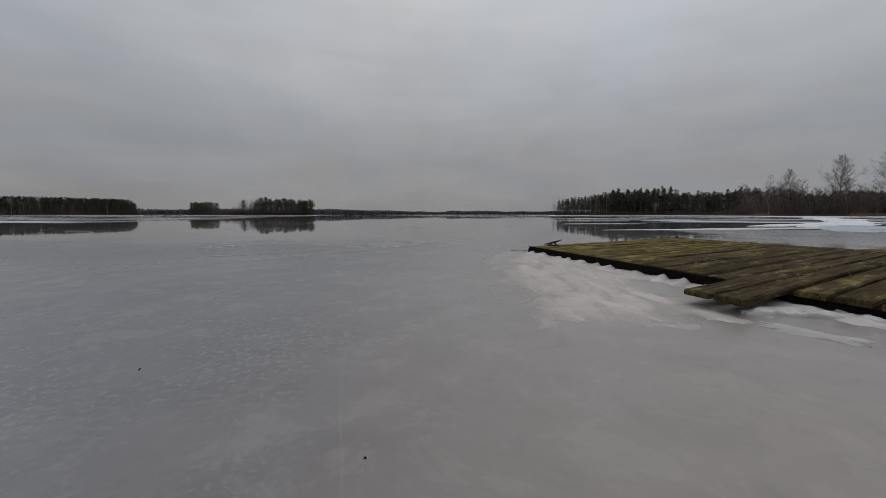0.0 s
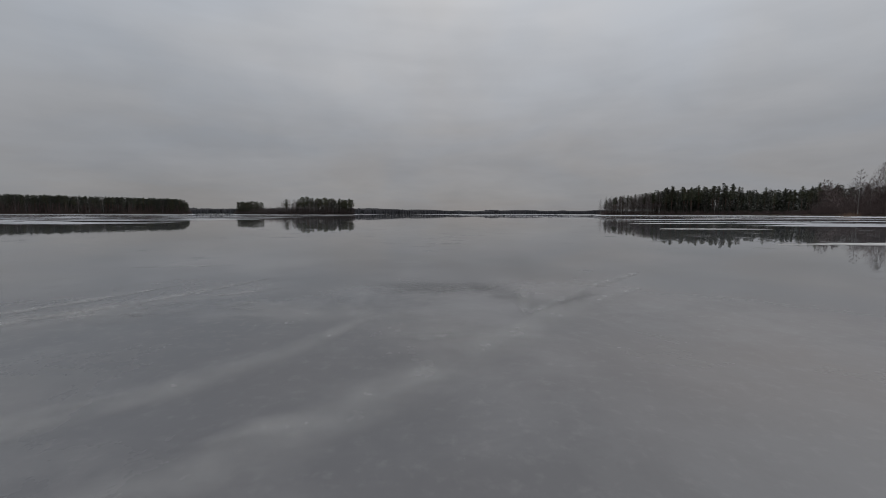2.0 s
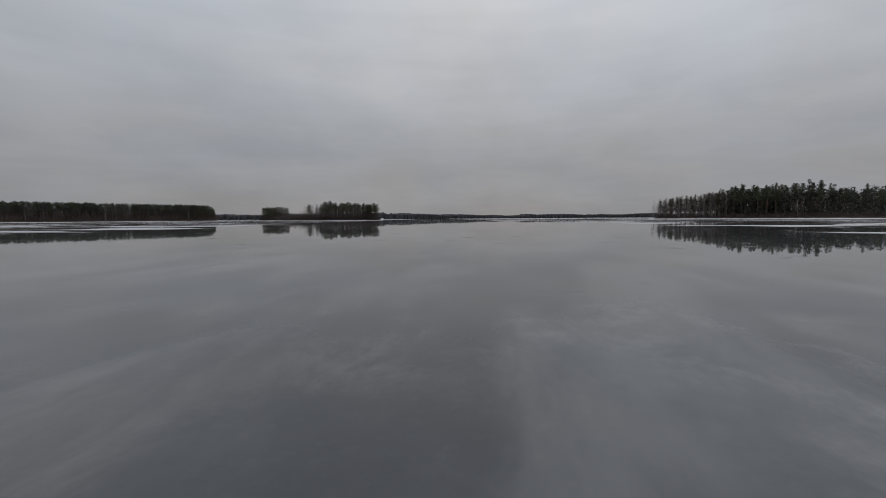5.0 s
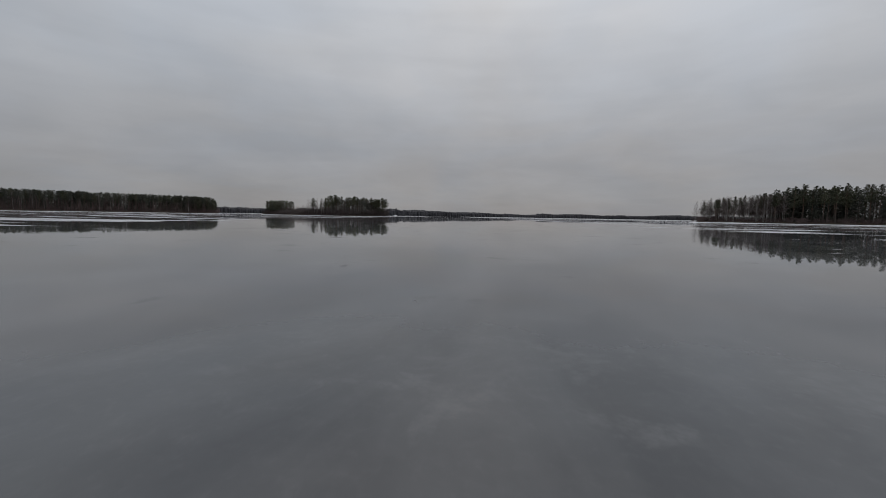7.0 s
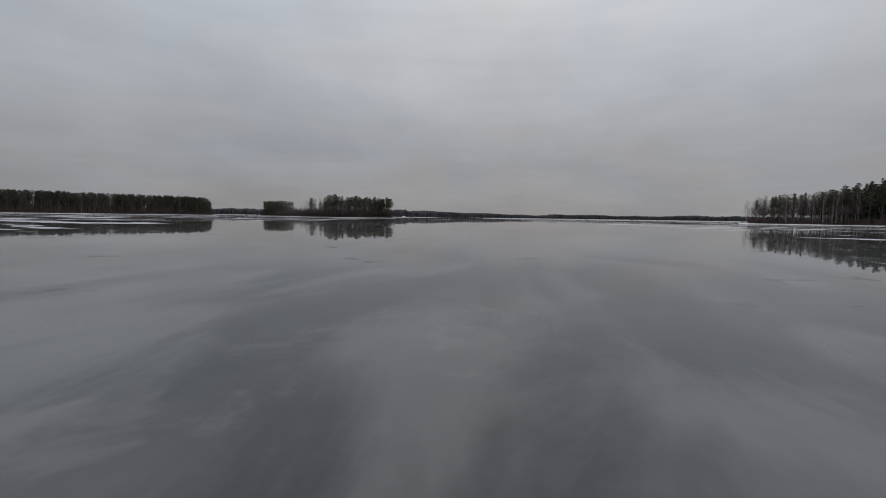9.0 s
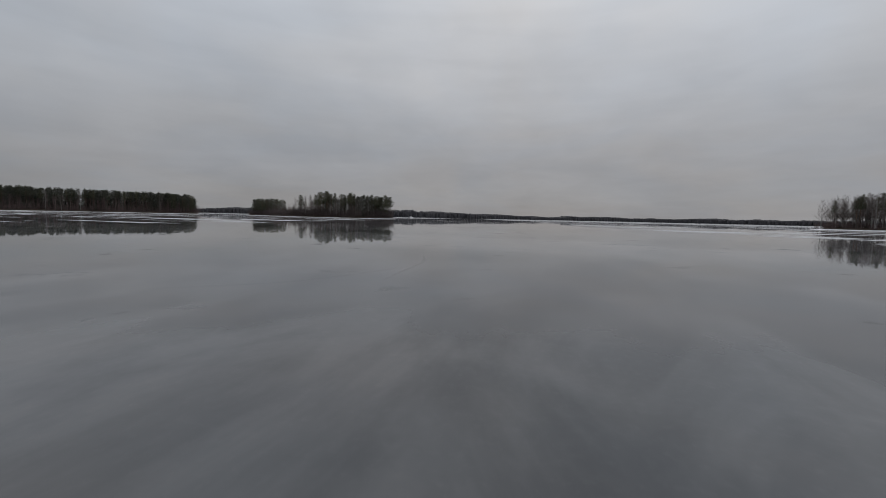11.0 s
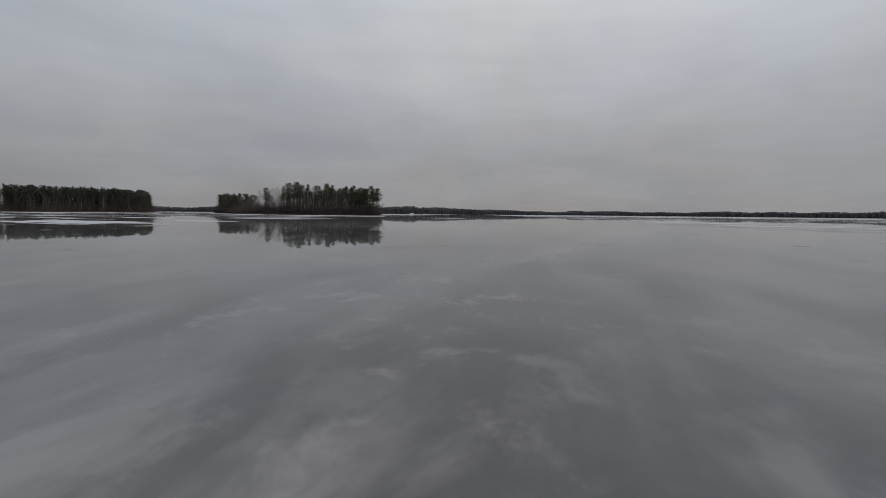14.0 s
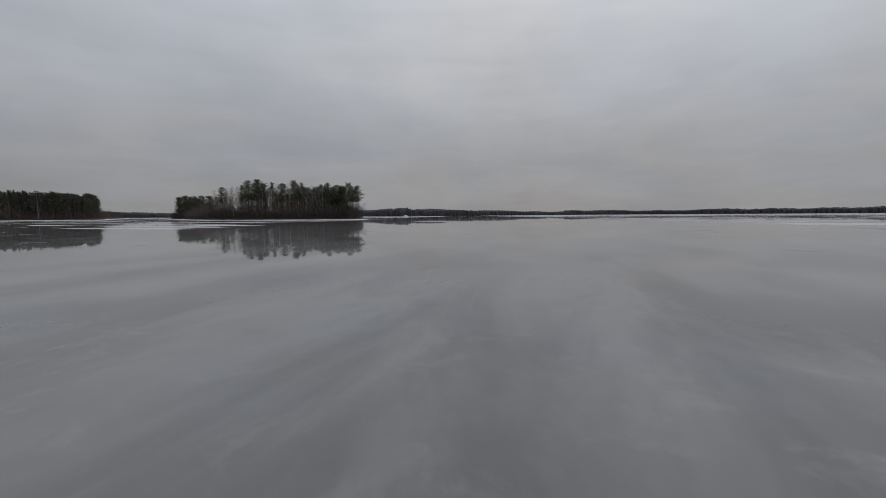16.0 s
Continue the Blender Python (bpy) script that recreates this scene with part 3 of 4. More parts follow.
# far shores: low wooded ridges
FAR = [
    [(-1500, 420), (-900, 560), (-620, 640), (-470, 660), (-340, 720), (-262, 640), (-216, 603), (-201, 602), (-192, 640), (-172, 770), (-110, 1000), (-20, 1350), (150, 1600), (350, 1650), (600, 1400), (800, 1150), (1050, 950), (1500, 700)],
]
for line in FAR:
    pts = smooth_line(line, 7, 6)
    nn = normals(pts, False)
    g = Geo()
    steps = ((0, -0.1), (4, 0.8), (60, 3), (90, 1.0))
    narrow = [0.22 if p.y < 720 and -300 < p.x < -170 else 1.0 for p in pts]
    for p, d, nar in zip(pts, nn, narrow):
        hill = 3.5 * max(0, noise.noise(p * 0.006) + 0.1)
        for s, z in steps:
            q = p + d * s * nar
            g.v.append(Vector((q.x, q.y, z + (hill if s == 60 else 0))))
    for i in range(len(pts) - 1):
        for j in range(3):
            a = i * 4 + j
            g.f.append((a, a + 4, a + 5, a + 1))
    tagged(part("shore_far", g, FAR_GROUND), "low dark far shore across the lake", "shore", kind="structure")
    g = Geo()
    for p, d, nar in zip(pts, nn, narrow):
        for row in range(4):
            for k in range(4):
                s = 2 + row * 12 + rnd(0, 10)
                q = p + d * s * nar + Vector((rnd(-8, 8), rnd(-8, 8), 0)) * nar
                hill = 3.5 * max(0, noise.noise(p * 0.006) + 0.1)
                h = rnd(8.2, 9.8) * (0.9 + 0.35 * noise.noise(p * 0.012)) * (1.5 if p.x > 60 else 1.0)
                z0 = 0.5 + min(s / 60, 1) * (2.2 + hill)
                r = h * rnd(0.2, 0.36)
                b = len(g.v)
                m = 5
                for f, rr in ((-0.1, 0.9), (0.35, 1.0), (0.8, rnd(0.5, 0.9))):
                    for w in range(m):
                        t = 6.283 * w / m + row
                        g.v.append(Vector((q.x + r * rr * rnd(0.7, 1.2) * math.cos(t), q.y + r * rr * rnd(0.7, 1.2) * math.sin(t), z0 + h * f)))
                g.v.append(Vector((q.x, q.y, z0 + h)))
                for j in range(2):
                    for w in range(m):
                        w2 = (w + 1) % m
                        g.f.append((b + j * m + w, b + j * m + w2, b + (j + 1) * m + w2, b + (j + 1) * m + w))
                for w in range(m):
                    g.f.append((b + 2 * m + w, b + 2 * m + (w + 1) % m, b + 3 * m))
    tagged(part("far_woods", g, FAR_WOOD), "dark evergreen woods along the far shore", "woods", kind="stuff")

plate("snow_heap", -201.0, 598.0, 2.4, 1.4, 0.2, 1.1, SNOW, "white heap of snow on the far point", "snow", 44, 40, 0.3)

# ---- trees ----


def pine(h, slim=1.0, low=0.5, taper=0.8):
    """A Scots pine: bare trunk, irregular crown of small needle pads on crooked limbs, a ragged top."""
    root = new("pine_tree")
    lean = Vector((rnd(-0.03, 0.03), rnd(-0.03, 0.03), 0))
    bend = Vector((rnd(-0.25, 0.25), rnd(-0.25, 0.25), 0))
    axis = lambda f: Vector((0, 0, h * f)) + lean * h * f + bend * math.sin(f * 3.0)
    t = Geo()
    fr = [0, 0.06, 0.25, 0.5, 0.75, 0.97]
    t.tube([axis(f) - Vector((0, 0, 0.15 if f == 0 else 0)) for f in fr], [h * 0.0115 * (1.25 - f) if f else h * 0.019 for f in fr], 6)
    for _ in range(14):                      # dead stubs below the crown
        f = rnd(0.15, low + 0.1)
        d = unit(); d.z *= 0.3
        t.spike(axis(f), axis(f) + d.normalized() * rnd(0.4, 1.3), 0.02)
    c = Geo()
    k = int(20 * slim + 16)
    gap = rnd(0.25, 0.75)                    # a height at which the crown thins out
    for i in range(k):
        f = low + (0.98 - low) * (i + rnd(0, 1)) / k
        g = (f - low) / (1 - low)
        thin = 0.55 if abs(g - gap) < 0.07 else 1.0
        out = h * 0.165 * slim * (1.02 - g) ** taper * (0.45 + 0.55 * min(1, g * 3.5)) * rnd(0.5, 1.25) * thin
        w = i * 2.4 + rnd(-0.7, 0.7)
        d = Vector((math.cos(w), math.sin(w), rnd(-0.1, 0.3) + 0.5 * g)).normalized()
        p, q = axis(f), axis(f) + d * out
        m = p.lerp(q, 0.55) + Vector((0, 0, rnd(-0.2, 0.1)))
        t.tube([p, m, q], [h * 0.0032, h * 0.0023, h * 0.001], 3, False)
        for e, size in ((q, 1.0), (m.lerp(q, 0.3), 0.8), (m.lerp(p, 0.3), 0.65)):
            s = h * 0.044 * size * (1.08 - 0.775 * taper * g) * rnd(0.7, 1.25)
            for _ in range(int(19 * size) + 3):
                o = unit(); o.z = o.z * 0.5 + 0.12
                a = e + o * s * rnd(0.1, 1.0)
                dd = (o + unit() * 0.5 + Vector((0, 0, 0.25))).normalized() * s * rnd(0.5, 0.95)
                c.leaf(a, dd, s * 0.17)
    for j in range(5):                       # leader and the uppermost whorl
        o = unit() * h * 0.014
        e = axis(0.965) + Vector((o.x, o.y, h * (0.006 * j - 0.02)))
        for _ in range(10):
            o = unit(); o.z = abs(o.z) + 0.2
            c.leaf(e + unit() * h * 0.008, o.normalized() * h * rnd(0.014, 0.028), h * 0.004)
    part("trunk", t, PINE_BARK, root, smooth=True)
    part("crown", c, NEEDLE, root)
    return root


def spruce(h):
    """A spruce: conical, with drooping boughs nearly to the ground."""
    root = new("spruce_tree")
    t, c = Geo(), Geo()
    t.tube([Vector((0, 0, -0.15)), Vector((0, 0, h * 0.5)), Vector((0, 0, h))], [h * 0.015, h * 0.008, 0.01], 6)
    z = h * 0.10
    while z < h * 0.985:
        f = z / h
        r = h * 0.17 * (1 - f) ** 0.8 * rnd(0.85, 1.15)
        for k in range(6 if f < 0.8 else 4):
            w = rnd(0, 6.283)
            rr = r * rnd(0.65, 1.15)
            d = Vector((math.cos(w), math.sin(w), rnd(-0.42, -0.12))).normalized()
            for s in range(9):
                e = Vector((0, 0, z)) + d * rr * rnd(0.15, 1.0)
                side = Vector((-d.y, d.x, rnd(-0.9, 0.1))).normalized() * rnd(-1, 1)
                c.leaf(e, (d * 0.7 + side).normalized() * h * 0.045 * rnd(0.7, 1.3), h * 0.009)
        z += h * 0.035
    part("trunk", t, PINE_BARK, root, smooth=True)
    part("crown", c, SPRUCE, root)
    return root


def bare_tree(h, wide=0.3, name="birch_tree", bark=None, twig=None, primaries=26, sub=6, tw=4, fat=1.0, first=0.22, oval=False):
    """A leafless tree: trunk, limbs that climb, branches and fine twigs. oval: a crown widest at a third of its height."""
    root = new(name)
    bend = Vector((rnd(-0.3, 0.3), rnd(-0.3, 0.3), 0))
    axis = lambda f: Vector((0, 0, h * f)) + bend * math.sin(f * 2.6)
    t, c = Geo(), Geo()
    fr = [0, 0.05, 0.3, 0.6, 0.85, 1.0]
    t.tube([axis(f) - Vector((0, 0, 0.15 if f == 0 else 0)) for f in fr], [h * 0.0085 * (1.06 - f) + 0.008 for f in fr], 6)
    for i in range(primaries):
        f = first + (0.97 - first) * (i + rnd(0, 1)) / primaries
        w = i * 2.4 + rnd(-0.5, 0.5)
        g = (f - first) / (1 - first)
        out = h * wide * (min(1.0, 0.62 + 1.3 * g) * (1.04 - g) ** 0.72 if oval else (1.05 - f) ** 0.6) * rnd(0.6, 1.15)
        d = Vector((math.cos(w), math.sin(w), rnd(0.45, 0.8) + 0.6 * g if oval else rnd(0.55, 1.0))).normalized()
        p = axis(f)
        q = p + d * out
        m = p.lerp(q, 0.5) - Vector((0, 0, out * 0.07))
        c.tube([p, m, q], [h * 0.0042 * (1.1 - f) * fat, h * 0.003 * (1.1 - f) * fat, 0.006 * fat], 3, False)
        for j in range(sub):
            g = rnd(0.25, 1.0)
            b = p.lerp(m, g * 2) if g < 0.5 else m.lerp(q, g * 2 - 1)
            d2 = (d + unit() * 0.8).normalized()
            e = b + (d2 + Vector((0, 0, 0.25))).normalized() * out * rnd(0.2, 0.5)
            c.spike(b, e, 0.014 * fat)
            for k in range(tw):
                s = b.lerp(e, rnd(0.3, 1.0))
                c.spike(s, s + (d2 + unit() * 0.9 + Vector((0, 0, -0.1))).normalized() * out * rnd(0.1, 0.24), 0.008 * fat)
    part("trunk", t, bark or BIRCH_BARK, root, smooth=True)
    part("crown", c, twig or TWIG, root)
    return root


def bush(g, x, y, z, h, n=9, fat=1.0):
    """Bare brush, gathered into one mesh."""
    for _ in range(n):
        w = rnd(0, 6.283)
        p = Vector((x + rnd(-0.5, 0.5), y + rnd(-0.5, 0.5), z))
        d = Vector((math.cos(w) * 0.45, math.sin(w) * 0.45, 1)).normalized()
        q = p + d * h * rnd(0.6, 1.1)
        g.spike(p, q, 0.025 * fat)
        for _ in range(6):
            b = p.lerp(q, rnd(0.25, 0.9))
            e = b + (d + unit() * 0.9).normalized() * h * rnd(0.15, 0.4)
            g.spike(b, e, 0.012 * fat)


PINES = [pine(14, 1.1, 0.50, 1.0), pine(14, 0.95, 0.55, 0.95), pine(14, 1.25, 0.44, 1.05), pine(14, 0.85, 0.58, 0.9), pine(14, 1.05, 0.40, 1.1), pine(14, 1.3, 0.52, 1.0)]
STANDS = [pine(14, 0.78, 0.56), pine(14, 0.86, 0.60), pine(14, 0.74, 0.52), pine(14, 0.95, 0.58)]
LOW_PINES = [pine(10, 1.25, 0.22, 0.5), pine(10, 1.45, 0.28, 0.45), pine(10, 1.3, 0.18, 0.5)]
ROUND_PINES = [pine(12, 1.25, 0.48, 0.62), pine(12, 1.4, 0.54, 0.58), pine(12, 1.15, 0.44, 0.66), pine(12, 1.3, 0.56, 0.6)]
SPRUCES = [spruce(13), spruce(13)]
BIRCHES = [bare_tree(12, 0.22, twig=TWIG_GREY, primaries=30, sub=6, tw=3, fat=2.3), bare_tree(12, 0.26, twig=TWIG_GREY, primaries=32, sub=6, tw=3, fat=2.3), bare_tree(12, 0.19, twig=TWIG_GREY, primaries=30, sub=6, tw=3, fat=2.3)]
BIG_BIRCHES = [bare_tree(18, 0.34, primaries=76, sub=12, tw=7, fat=1.15, first=0.24, oval=True), bare_tree(18, 0.36, primaries=70, sub=12, tw=7, fat=1.15, first=0.28, oval=True)]
ALDERS = [bare_tree(9, 0.36, "alder_tree", TWIG_DARK, TWIG_DARK, 28, 7, 4, 1.9), bare_tree(9, 0.42, "alder_tree", TWIG_DARK, TWIG_DARK, 30, 7, 4, 1.9)]
KINDS = {
    "pine": (PINES, 14, "tall dark green Scots pine with a bare lower trunk", "tree"),
    "stand": (STANDS, 14, "slender dark Scots pine with a tall bare trunk", "tree"),
    "round_pine": (ROUND_PINES, 12, "dark Scots pine with a rounded crown over a bare trunk", "tree"),
    "low_pine": (LOW_PINES, 10, "young dark pine with a full rounded crown", "tree"),
    "spruce": (SPRUCES, 13, "dark narrow conical spruce", "tree"),
    "birch": (BIRCHES, 12, "leafless birch with a pale trunk and fine twigs", "tree"),
    "big_birch": (BIG_BIRCHES, 18, "tall leafless birch standing above the brush", "tree"),
    "alder": (ALDERS, 9, "leafless brown alder with spreading twigs", "tree"),
}
for protos, _, label, cat in KINDS.values():
    for ob in protos:
        tagged(ob, label, cat)
used = set()


def plant(kind, x, y, z, h, group, label=""):
    """One tree of its kind, turned at random: the first of each pattern is the pattern itself."""
    protos, h0, base, _ = KINDS[kind]
    ob = random.choice(protos)
    s = h / h0
    m = pose(x, y, z, 0, 0, rnd(0, 360))
    if ob.name in used:
        t = copy_thing(ob, m)
    else:
        used.add(ob.name)
        t = ob
        t.matrix_basis = m
    wide = s * rnd(0.9, 1.15)
    t.scale = (wide, wide, s)
    return tagged(t, label, group=group)


def inside(q, ring):
    """Whether a plan point lies inside a closed shoreline."""
    hit = False
    for a, b in zip(ring, ring[1:] + ring[:1]):
        if (a.y > q.y) != (b.y > q.y) and q.x < a.x + (q.y - a.y) / (b.y - a.y) * (b.x - a.x):
            hit = not hit
    return hit


def filler(g, x, y, z, h, low=0.08, n=120, fine=1.0):
    """A conifer deep in the wood, seen only between others: trunk and coarse needles in one mesh."""
    g.tube([Vector((x, y, z - 0.2)), Vector((x, y, z + h * 0.9))], [h * 0.014, 0.03], 4, False)
    for _ in range(n):
        f = rnd(low, 1.0)
        w = rnd(0, 6.283)
        r = h * 0.15 * (1.04 - f) ** 0.7 * rnd(0.2, 1.1)
        p = Vector((x + r * math.cos(w), y + r * math.sin(w), z + h * f - 0.3))
        g.leaf(p, Vector((math.cos(w), math.sin(w), rnd(-0.4, 0.9))).normalized() * h * 0.078 * fine, h * 0.022 * fine)


def thicket(g, x, y, z, h):
    """Bare trunks and dead boughs under the crowns of a dense stand, gathered into one mesh."""
    for _ in range(3):
        p = Vector((x + rnd(-1, 1), y + rnd(-1, 1), z - 0.2))
        q = p + Vector((rnd(-0.3, 0.3), rnd(-0.3, 0.3), h * rnd(0.8, 1.0)))
        g.tube([p, q], [0.10, 0.05], 4, False)
        for _ in range(12):
            b = p.lerp(q, rnd(0.15, 1.0))
            d = unit(); d.z = d.z * 0.4 - 0.1
            g.spike(b, b + d.normalized() * rnd(0.6, 1.7), 0.035)


def along(line, step):
    """Points every so many metres on a stretch of a shoreline, with the inland direction."""
    nn = normals(line, False)
    left = step * 0.5
    for i in range(1, len(line)):
        seg = (line[i] - line[i - 1]).length
        if seg > 12 * step + 30:
            continue
        while left < seg:
            yield line[i - 1].lerp(line[i], left / seg), nn[i]
            left += step
        left -= seg


def between(line, test):
    return [p for p in line if test(p)]


# east shore: a thin birch and young pine point, then tall pines, then mixed brush near the cabin
EAST_A = between(EAST, lambda p: p.y > 60 and p.x < 135 and not (p.y > 226 and p.x > 75))
brush = Geo()
for p, d in along(EAST_A, 1.1):
    for s in (1.6, 2.8, 4.6):
        q = p + d * (s + rnd(-0.8, 1.2)) + Vector((rnd(-1, 1), rnd(-1, 1), 0))
        if (q - Vector((116.0, 99.5, 0))).length < 6.0:
            continue
        if q.y > 160:
            bush(brush, q.x, q.y, 0.5, rnd(1.2, 2.6), 9, 2.2)
        else:
            bush(brush, q.x, q.y, 0.5, rnd(2.6, 6.2), 14)
tagged(part("undergrowth", brush, TWIG_DARK), "brown leafless brush along the lake bank", "brush", kind="stuff")
for row, (s0, step) in enumerate(((4.0, 2.9), (8.0, 3.6))):
    for p, d in along(EAST_A, step):
        q = p + d * (s0 + rnd(-1.5, 1.5)) + Vector((rnd(-1, 1), rnd(-1, 1), 0))
        tip = q.y > 206 and q.x < 90
        if tip:
            kind = random.choice(("stand", "birch", "birch", "birch", "birch", "birch"))
            h = rnd(6.8, 9.0) + 0.08 * (q.x - 63)
        elif q.y > 160:
            kind = random.choice(("pine", "pine", "pine", "stand", "stand", "birch"))
            h = rnd(11.0, 13.8) if q.x < 104 else rnd(8.8, 11.2)
        else:
            kind = random.choice(("pine", "alder", "alder", "alder", "alder", "alder", "birch")) if row == 0 else random.choice(("low_pine", "alder", "alder", "low_pine"))
            h = (rnd(7.0, 10.5) if kind in ("alder", "birch") else rnd(5.5, 7.2)) if row == 0 else rnd(6.0, 8.0)
        if (q - Vector((117.5, 101.0, 0))).length < 5.0:
            continue
        plant(kind, q.x, q.y, 0.75, h, "trees on the east shore")
# the point itself, scattered trees one behind another
k = 0
while k < 215:
    q = Vector((rnd(65.5, 90), rnd(203, 234), 0)) if k < 155 else Vector((rnd(90, 122), rnd(186, 240), 0))
    if not inside(q, EAST):
        continue
    if min((q - p).length for p in EAST) < 1.6:
        continue
    k += 1
    if q.x < 90:
        plant(random.choice(("stand", "birch", "birch", "birch", "birch", "birch", "birch", "birch")), q.x, q.y, 0.75, rnd(6.8, 9.2) + 0.09 * (q.x - 63), "trees on the east shore")
    else:
        plant(random.choice(("pine", "pine", "stand", "stand", "spruce")), q.x, q.y, 0.75, rnd(11.0, 14.6), "trees on the east shore")
fill, scrub = Geo(), Geo()
for p, d in along(EAST_A, 2.6):
    for s in (6.5, 9, 11, 14, 17, 20, 24, 28, 33, 38):
        q = p + d * (s + rnd(-1.4, 1.4)) + Vector((rnd(-1.3, 1.3), rnd(-1.3, 1.3), 0))
        if inside(q, EAST) and not (q.x < 91):
            if q.y > 160:
                filler(fill, q.x, q.y, 0.8, rnd(10.5, 13.0) if q.x < 108 else rnd(8.8, 11.0), 0.06, 140)
            elif s > 16:
                filler(fill, q.x, q.y, 0.8, rnd(5.6, 7.2))
            elif (q - Vector((117.5, 101.0, 0))).length > 4.6:
                bush(scrub, q.x, q.y, 0.7, rnd(4.4, 7.2), 16, 2.2)
                bush(scrub, q.x + rnd(-1, 1), q.y + rnd(-1, 1), 0.7, rnd(4.0, 6.4), 14, 2.2)
tagged(part("woods", fill, SPRUCE), "dense dark conifers behind the shore's first trees", "woods", kind="stuff")
tagged(part("undergrowth", scrub, TWIG_DARK), "tall brown willow and alder scrub on the lake bank", "brush", kind="stuff")
plant("big_birch", 107.5, 123.5, 0.8, 13.8, "trees on the east shore")
plant("birch", 105.5, 128.0, 0.8, 12.6, "trees on the east shore")
dead = plant("alder", 103.8, 131.0, 0.8, 11.0, "trees on the east shore", "leaning leafless tree on the lake bank")
dead.rotation_euler = (radians(-14), radians(-22), 0.4)
plant("big_birch", 121.7, 121.3, 0.8, 17.8, "trees on the east shore")
plant("big_birch", 131.0, 115.0, 0.8, 19.0, "trees on the east shore")

# west shore: an even wall of tall conifers
WEST_A = between(WEST, lambda p: p.x > -330 and 95 < p.y < 262)
brush = Geo()
for p, d in along(WEST_A, 0.9):
    for s in (1.4, 2.4):
        q = p + d * (s + rnd(-0.6, 1.4)) + Vector((rnd(-0.8, 0.8), rnd(-0.8, 0.8), 0))
        bush(brush, q.x, q.y, 0.4, rnd(1.4, 4.4), 11)
tagged(part("undergrowth", brush, TWIG_DARK), "brown leafless brush along the lake bank", "brush", kind="stuff")
for row, (s0, step) in enumerate(((2.8, 1.9),)):
    for p, d in along(WEST_A, step):
        q = p + d * (s0 + rnd(-1.2, 1.2)) + Vector((rnd(-1, 1), rnd(-1, 1), 0))
        low = min(1.0, 0.55 + 0.035 * (q - Vector((-190, 250, 0))).length)
        plant(random.choice(("stand", "stand", "stand", "pine", "birch")) if q.y < 236 else "low_pine", q.x, q.y, 0.8, rnd(8.7, 9.9) * low, "trees on the west shore")

fill, stems = Geo(), Geo()
for p, d in along(WEST_A, 2.3):
    for s in (3.4, 4.8, 6.4, 8.2, 10, 12.5, 15.5, 19, 24):
        q = p + d * (s + rnd(-1.3, 1.3)) + Vector((rnd(-1.2, 1.2), rnd(-1.2, 1.2), 0))
        if inside(q, WEST):
            h = rnd(8.8, 9.8) * min(1.0, 0.55 + 0.035 * (q - Vector((-190, 250, 0))).length)
            filler(fill, q.x, q.y, 0.8, h, 0.5 if s < 6 else 0.05, 100 if s < 6 else 130, 0.8 if s < 6 else 1.0)
            if s < 9:
                thicket(stems, q.x, q.y, 0.8, h * 0.72)
k = 0
while k < 420:
    q = Vector((rnd(-330, -196), rnd(112, 262), 0))
    k += 1
    if inside(q, WEST) and 6.0 < min((q - p).length for p in WEST) < 60.0:
        filler(fill, q.x, q.y, 0.8, rnd(8.6, 9.7) * min(1.0, 0.55 + 0.035 * (q - Vector((-190, 250, 0))).length), 0.05, 110)
# the low wood behind the point
for p, d in along(between(WEST, lambda p: p.y > 268 and p.x > -400), 3.0):
    for s in (3.0, 6.0, 10.0, 15.0):
        q = p + d * s + Vector((rnd(-1.5, 1.5), rnd(-1.5, 1.5), 0))
        if inside(q, WEST):
            filler(fill, q.x, q.y, 0.8, rnd(3.4, 4.6), 0.05, 80)
tagged(part("woods", fill, SPRUCE), "dense dark conifers behind the shore's first trees", "woods", kind="stuff")
tagged(part("bare_stems", stems, TWIG_DARK), "dark bare trunks and dead boughs under the conifers", "woods", kind="stuff")

# island: a low clump, a gap of brush, birches, the tall pines, a birch gap and the eastern end
brush = Geo()
for p, d in along(ISLE + ISLE[:1], 0.8):
    for s in (1.2, 2.4, 4.2):
        q = p + d * (s + rnd(-0.5, 0.8))
        bush(brush, q.x, q.y, 0.4, rnd(1.8, 4.6) if q.x > -120 else rnd(1.6, 3.2), 11, 1.4)
tagged(part("undergrowth", brush, TWIG), "brown leafless brush on the island's bank", "brush", kind="stuff")
for row, (s0, step) in enumerate(((3.0, 1.9), (6.0, 2.4))):
    for p, d in along(ISLE + ISLE[:1], step):
        q = p + d * (s0 + rnd(-1, 1)) + Vector((rnd(-0.8, 0.8), rnd(-0.8, 0.8), 0))
        if q.x < -150:
            kind, h = "low_pine", rnd(7.0, 8.2)
        elif q.x < -121:
            if row and q.x < -132:
                continue
            kind, h = random.choice(("alder", "alder", "birch")), rnd(3.0, 4.6)
        elif q.x < -108:
            kind, h = random.choice(("birch", "birch", "birch", "birch", "round_pine")), rnd(7.2, 9.0)
        elif q.x < -91:
            kind, h = random.choice(("round_pine", "round_pine", "stand", "round_pine", "birch")), rnd(8.4, 9.9)
        elif q.x < -84:
            kind, h = random.choice(("birch", "birch", "birch", "stand")), rnd(7.2, 8.4)
        else:
            kind, h = random.choice(("round_pine", "low_pine", "round_pine")), rnd(7.2, 8.8)
        plant(kind, q.x, q.y, 0.8, h, "trees on the island")

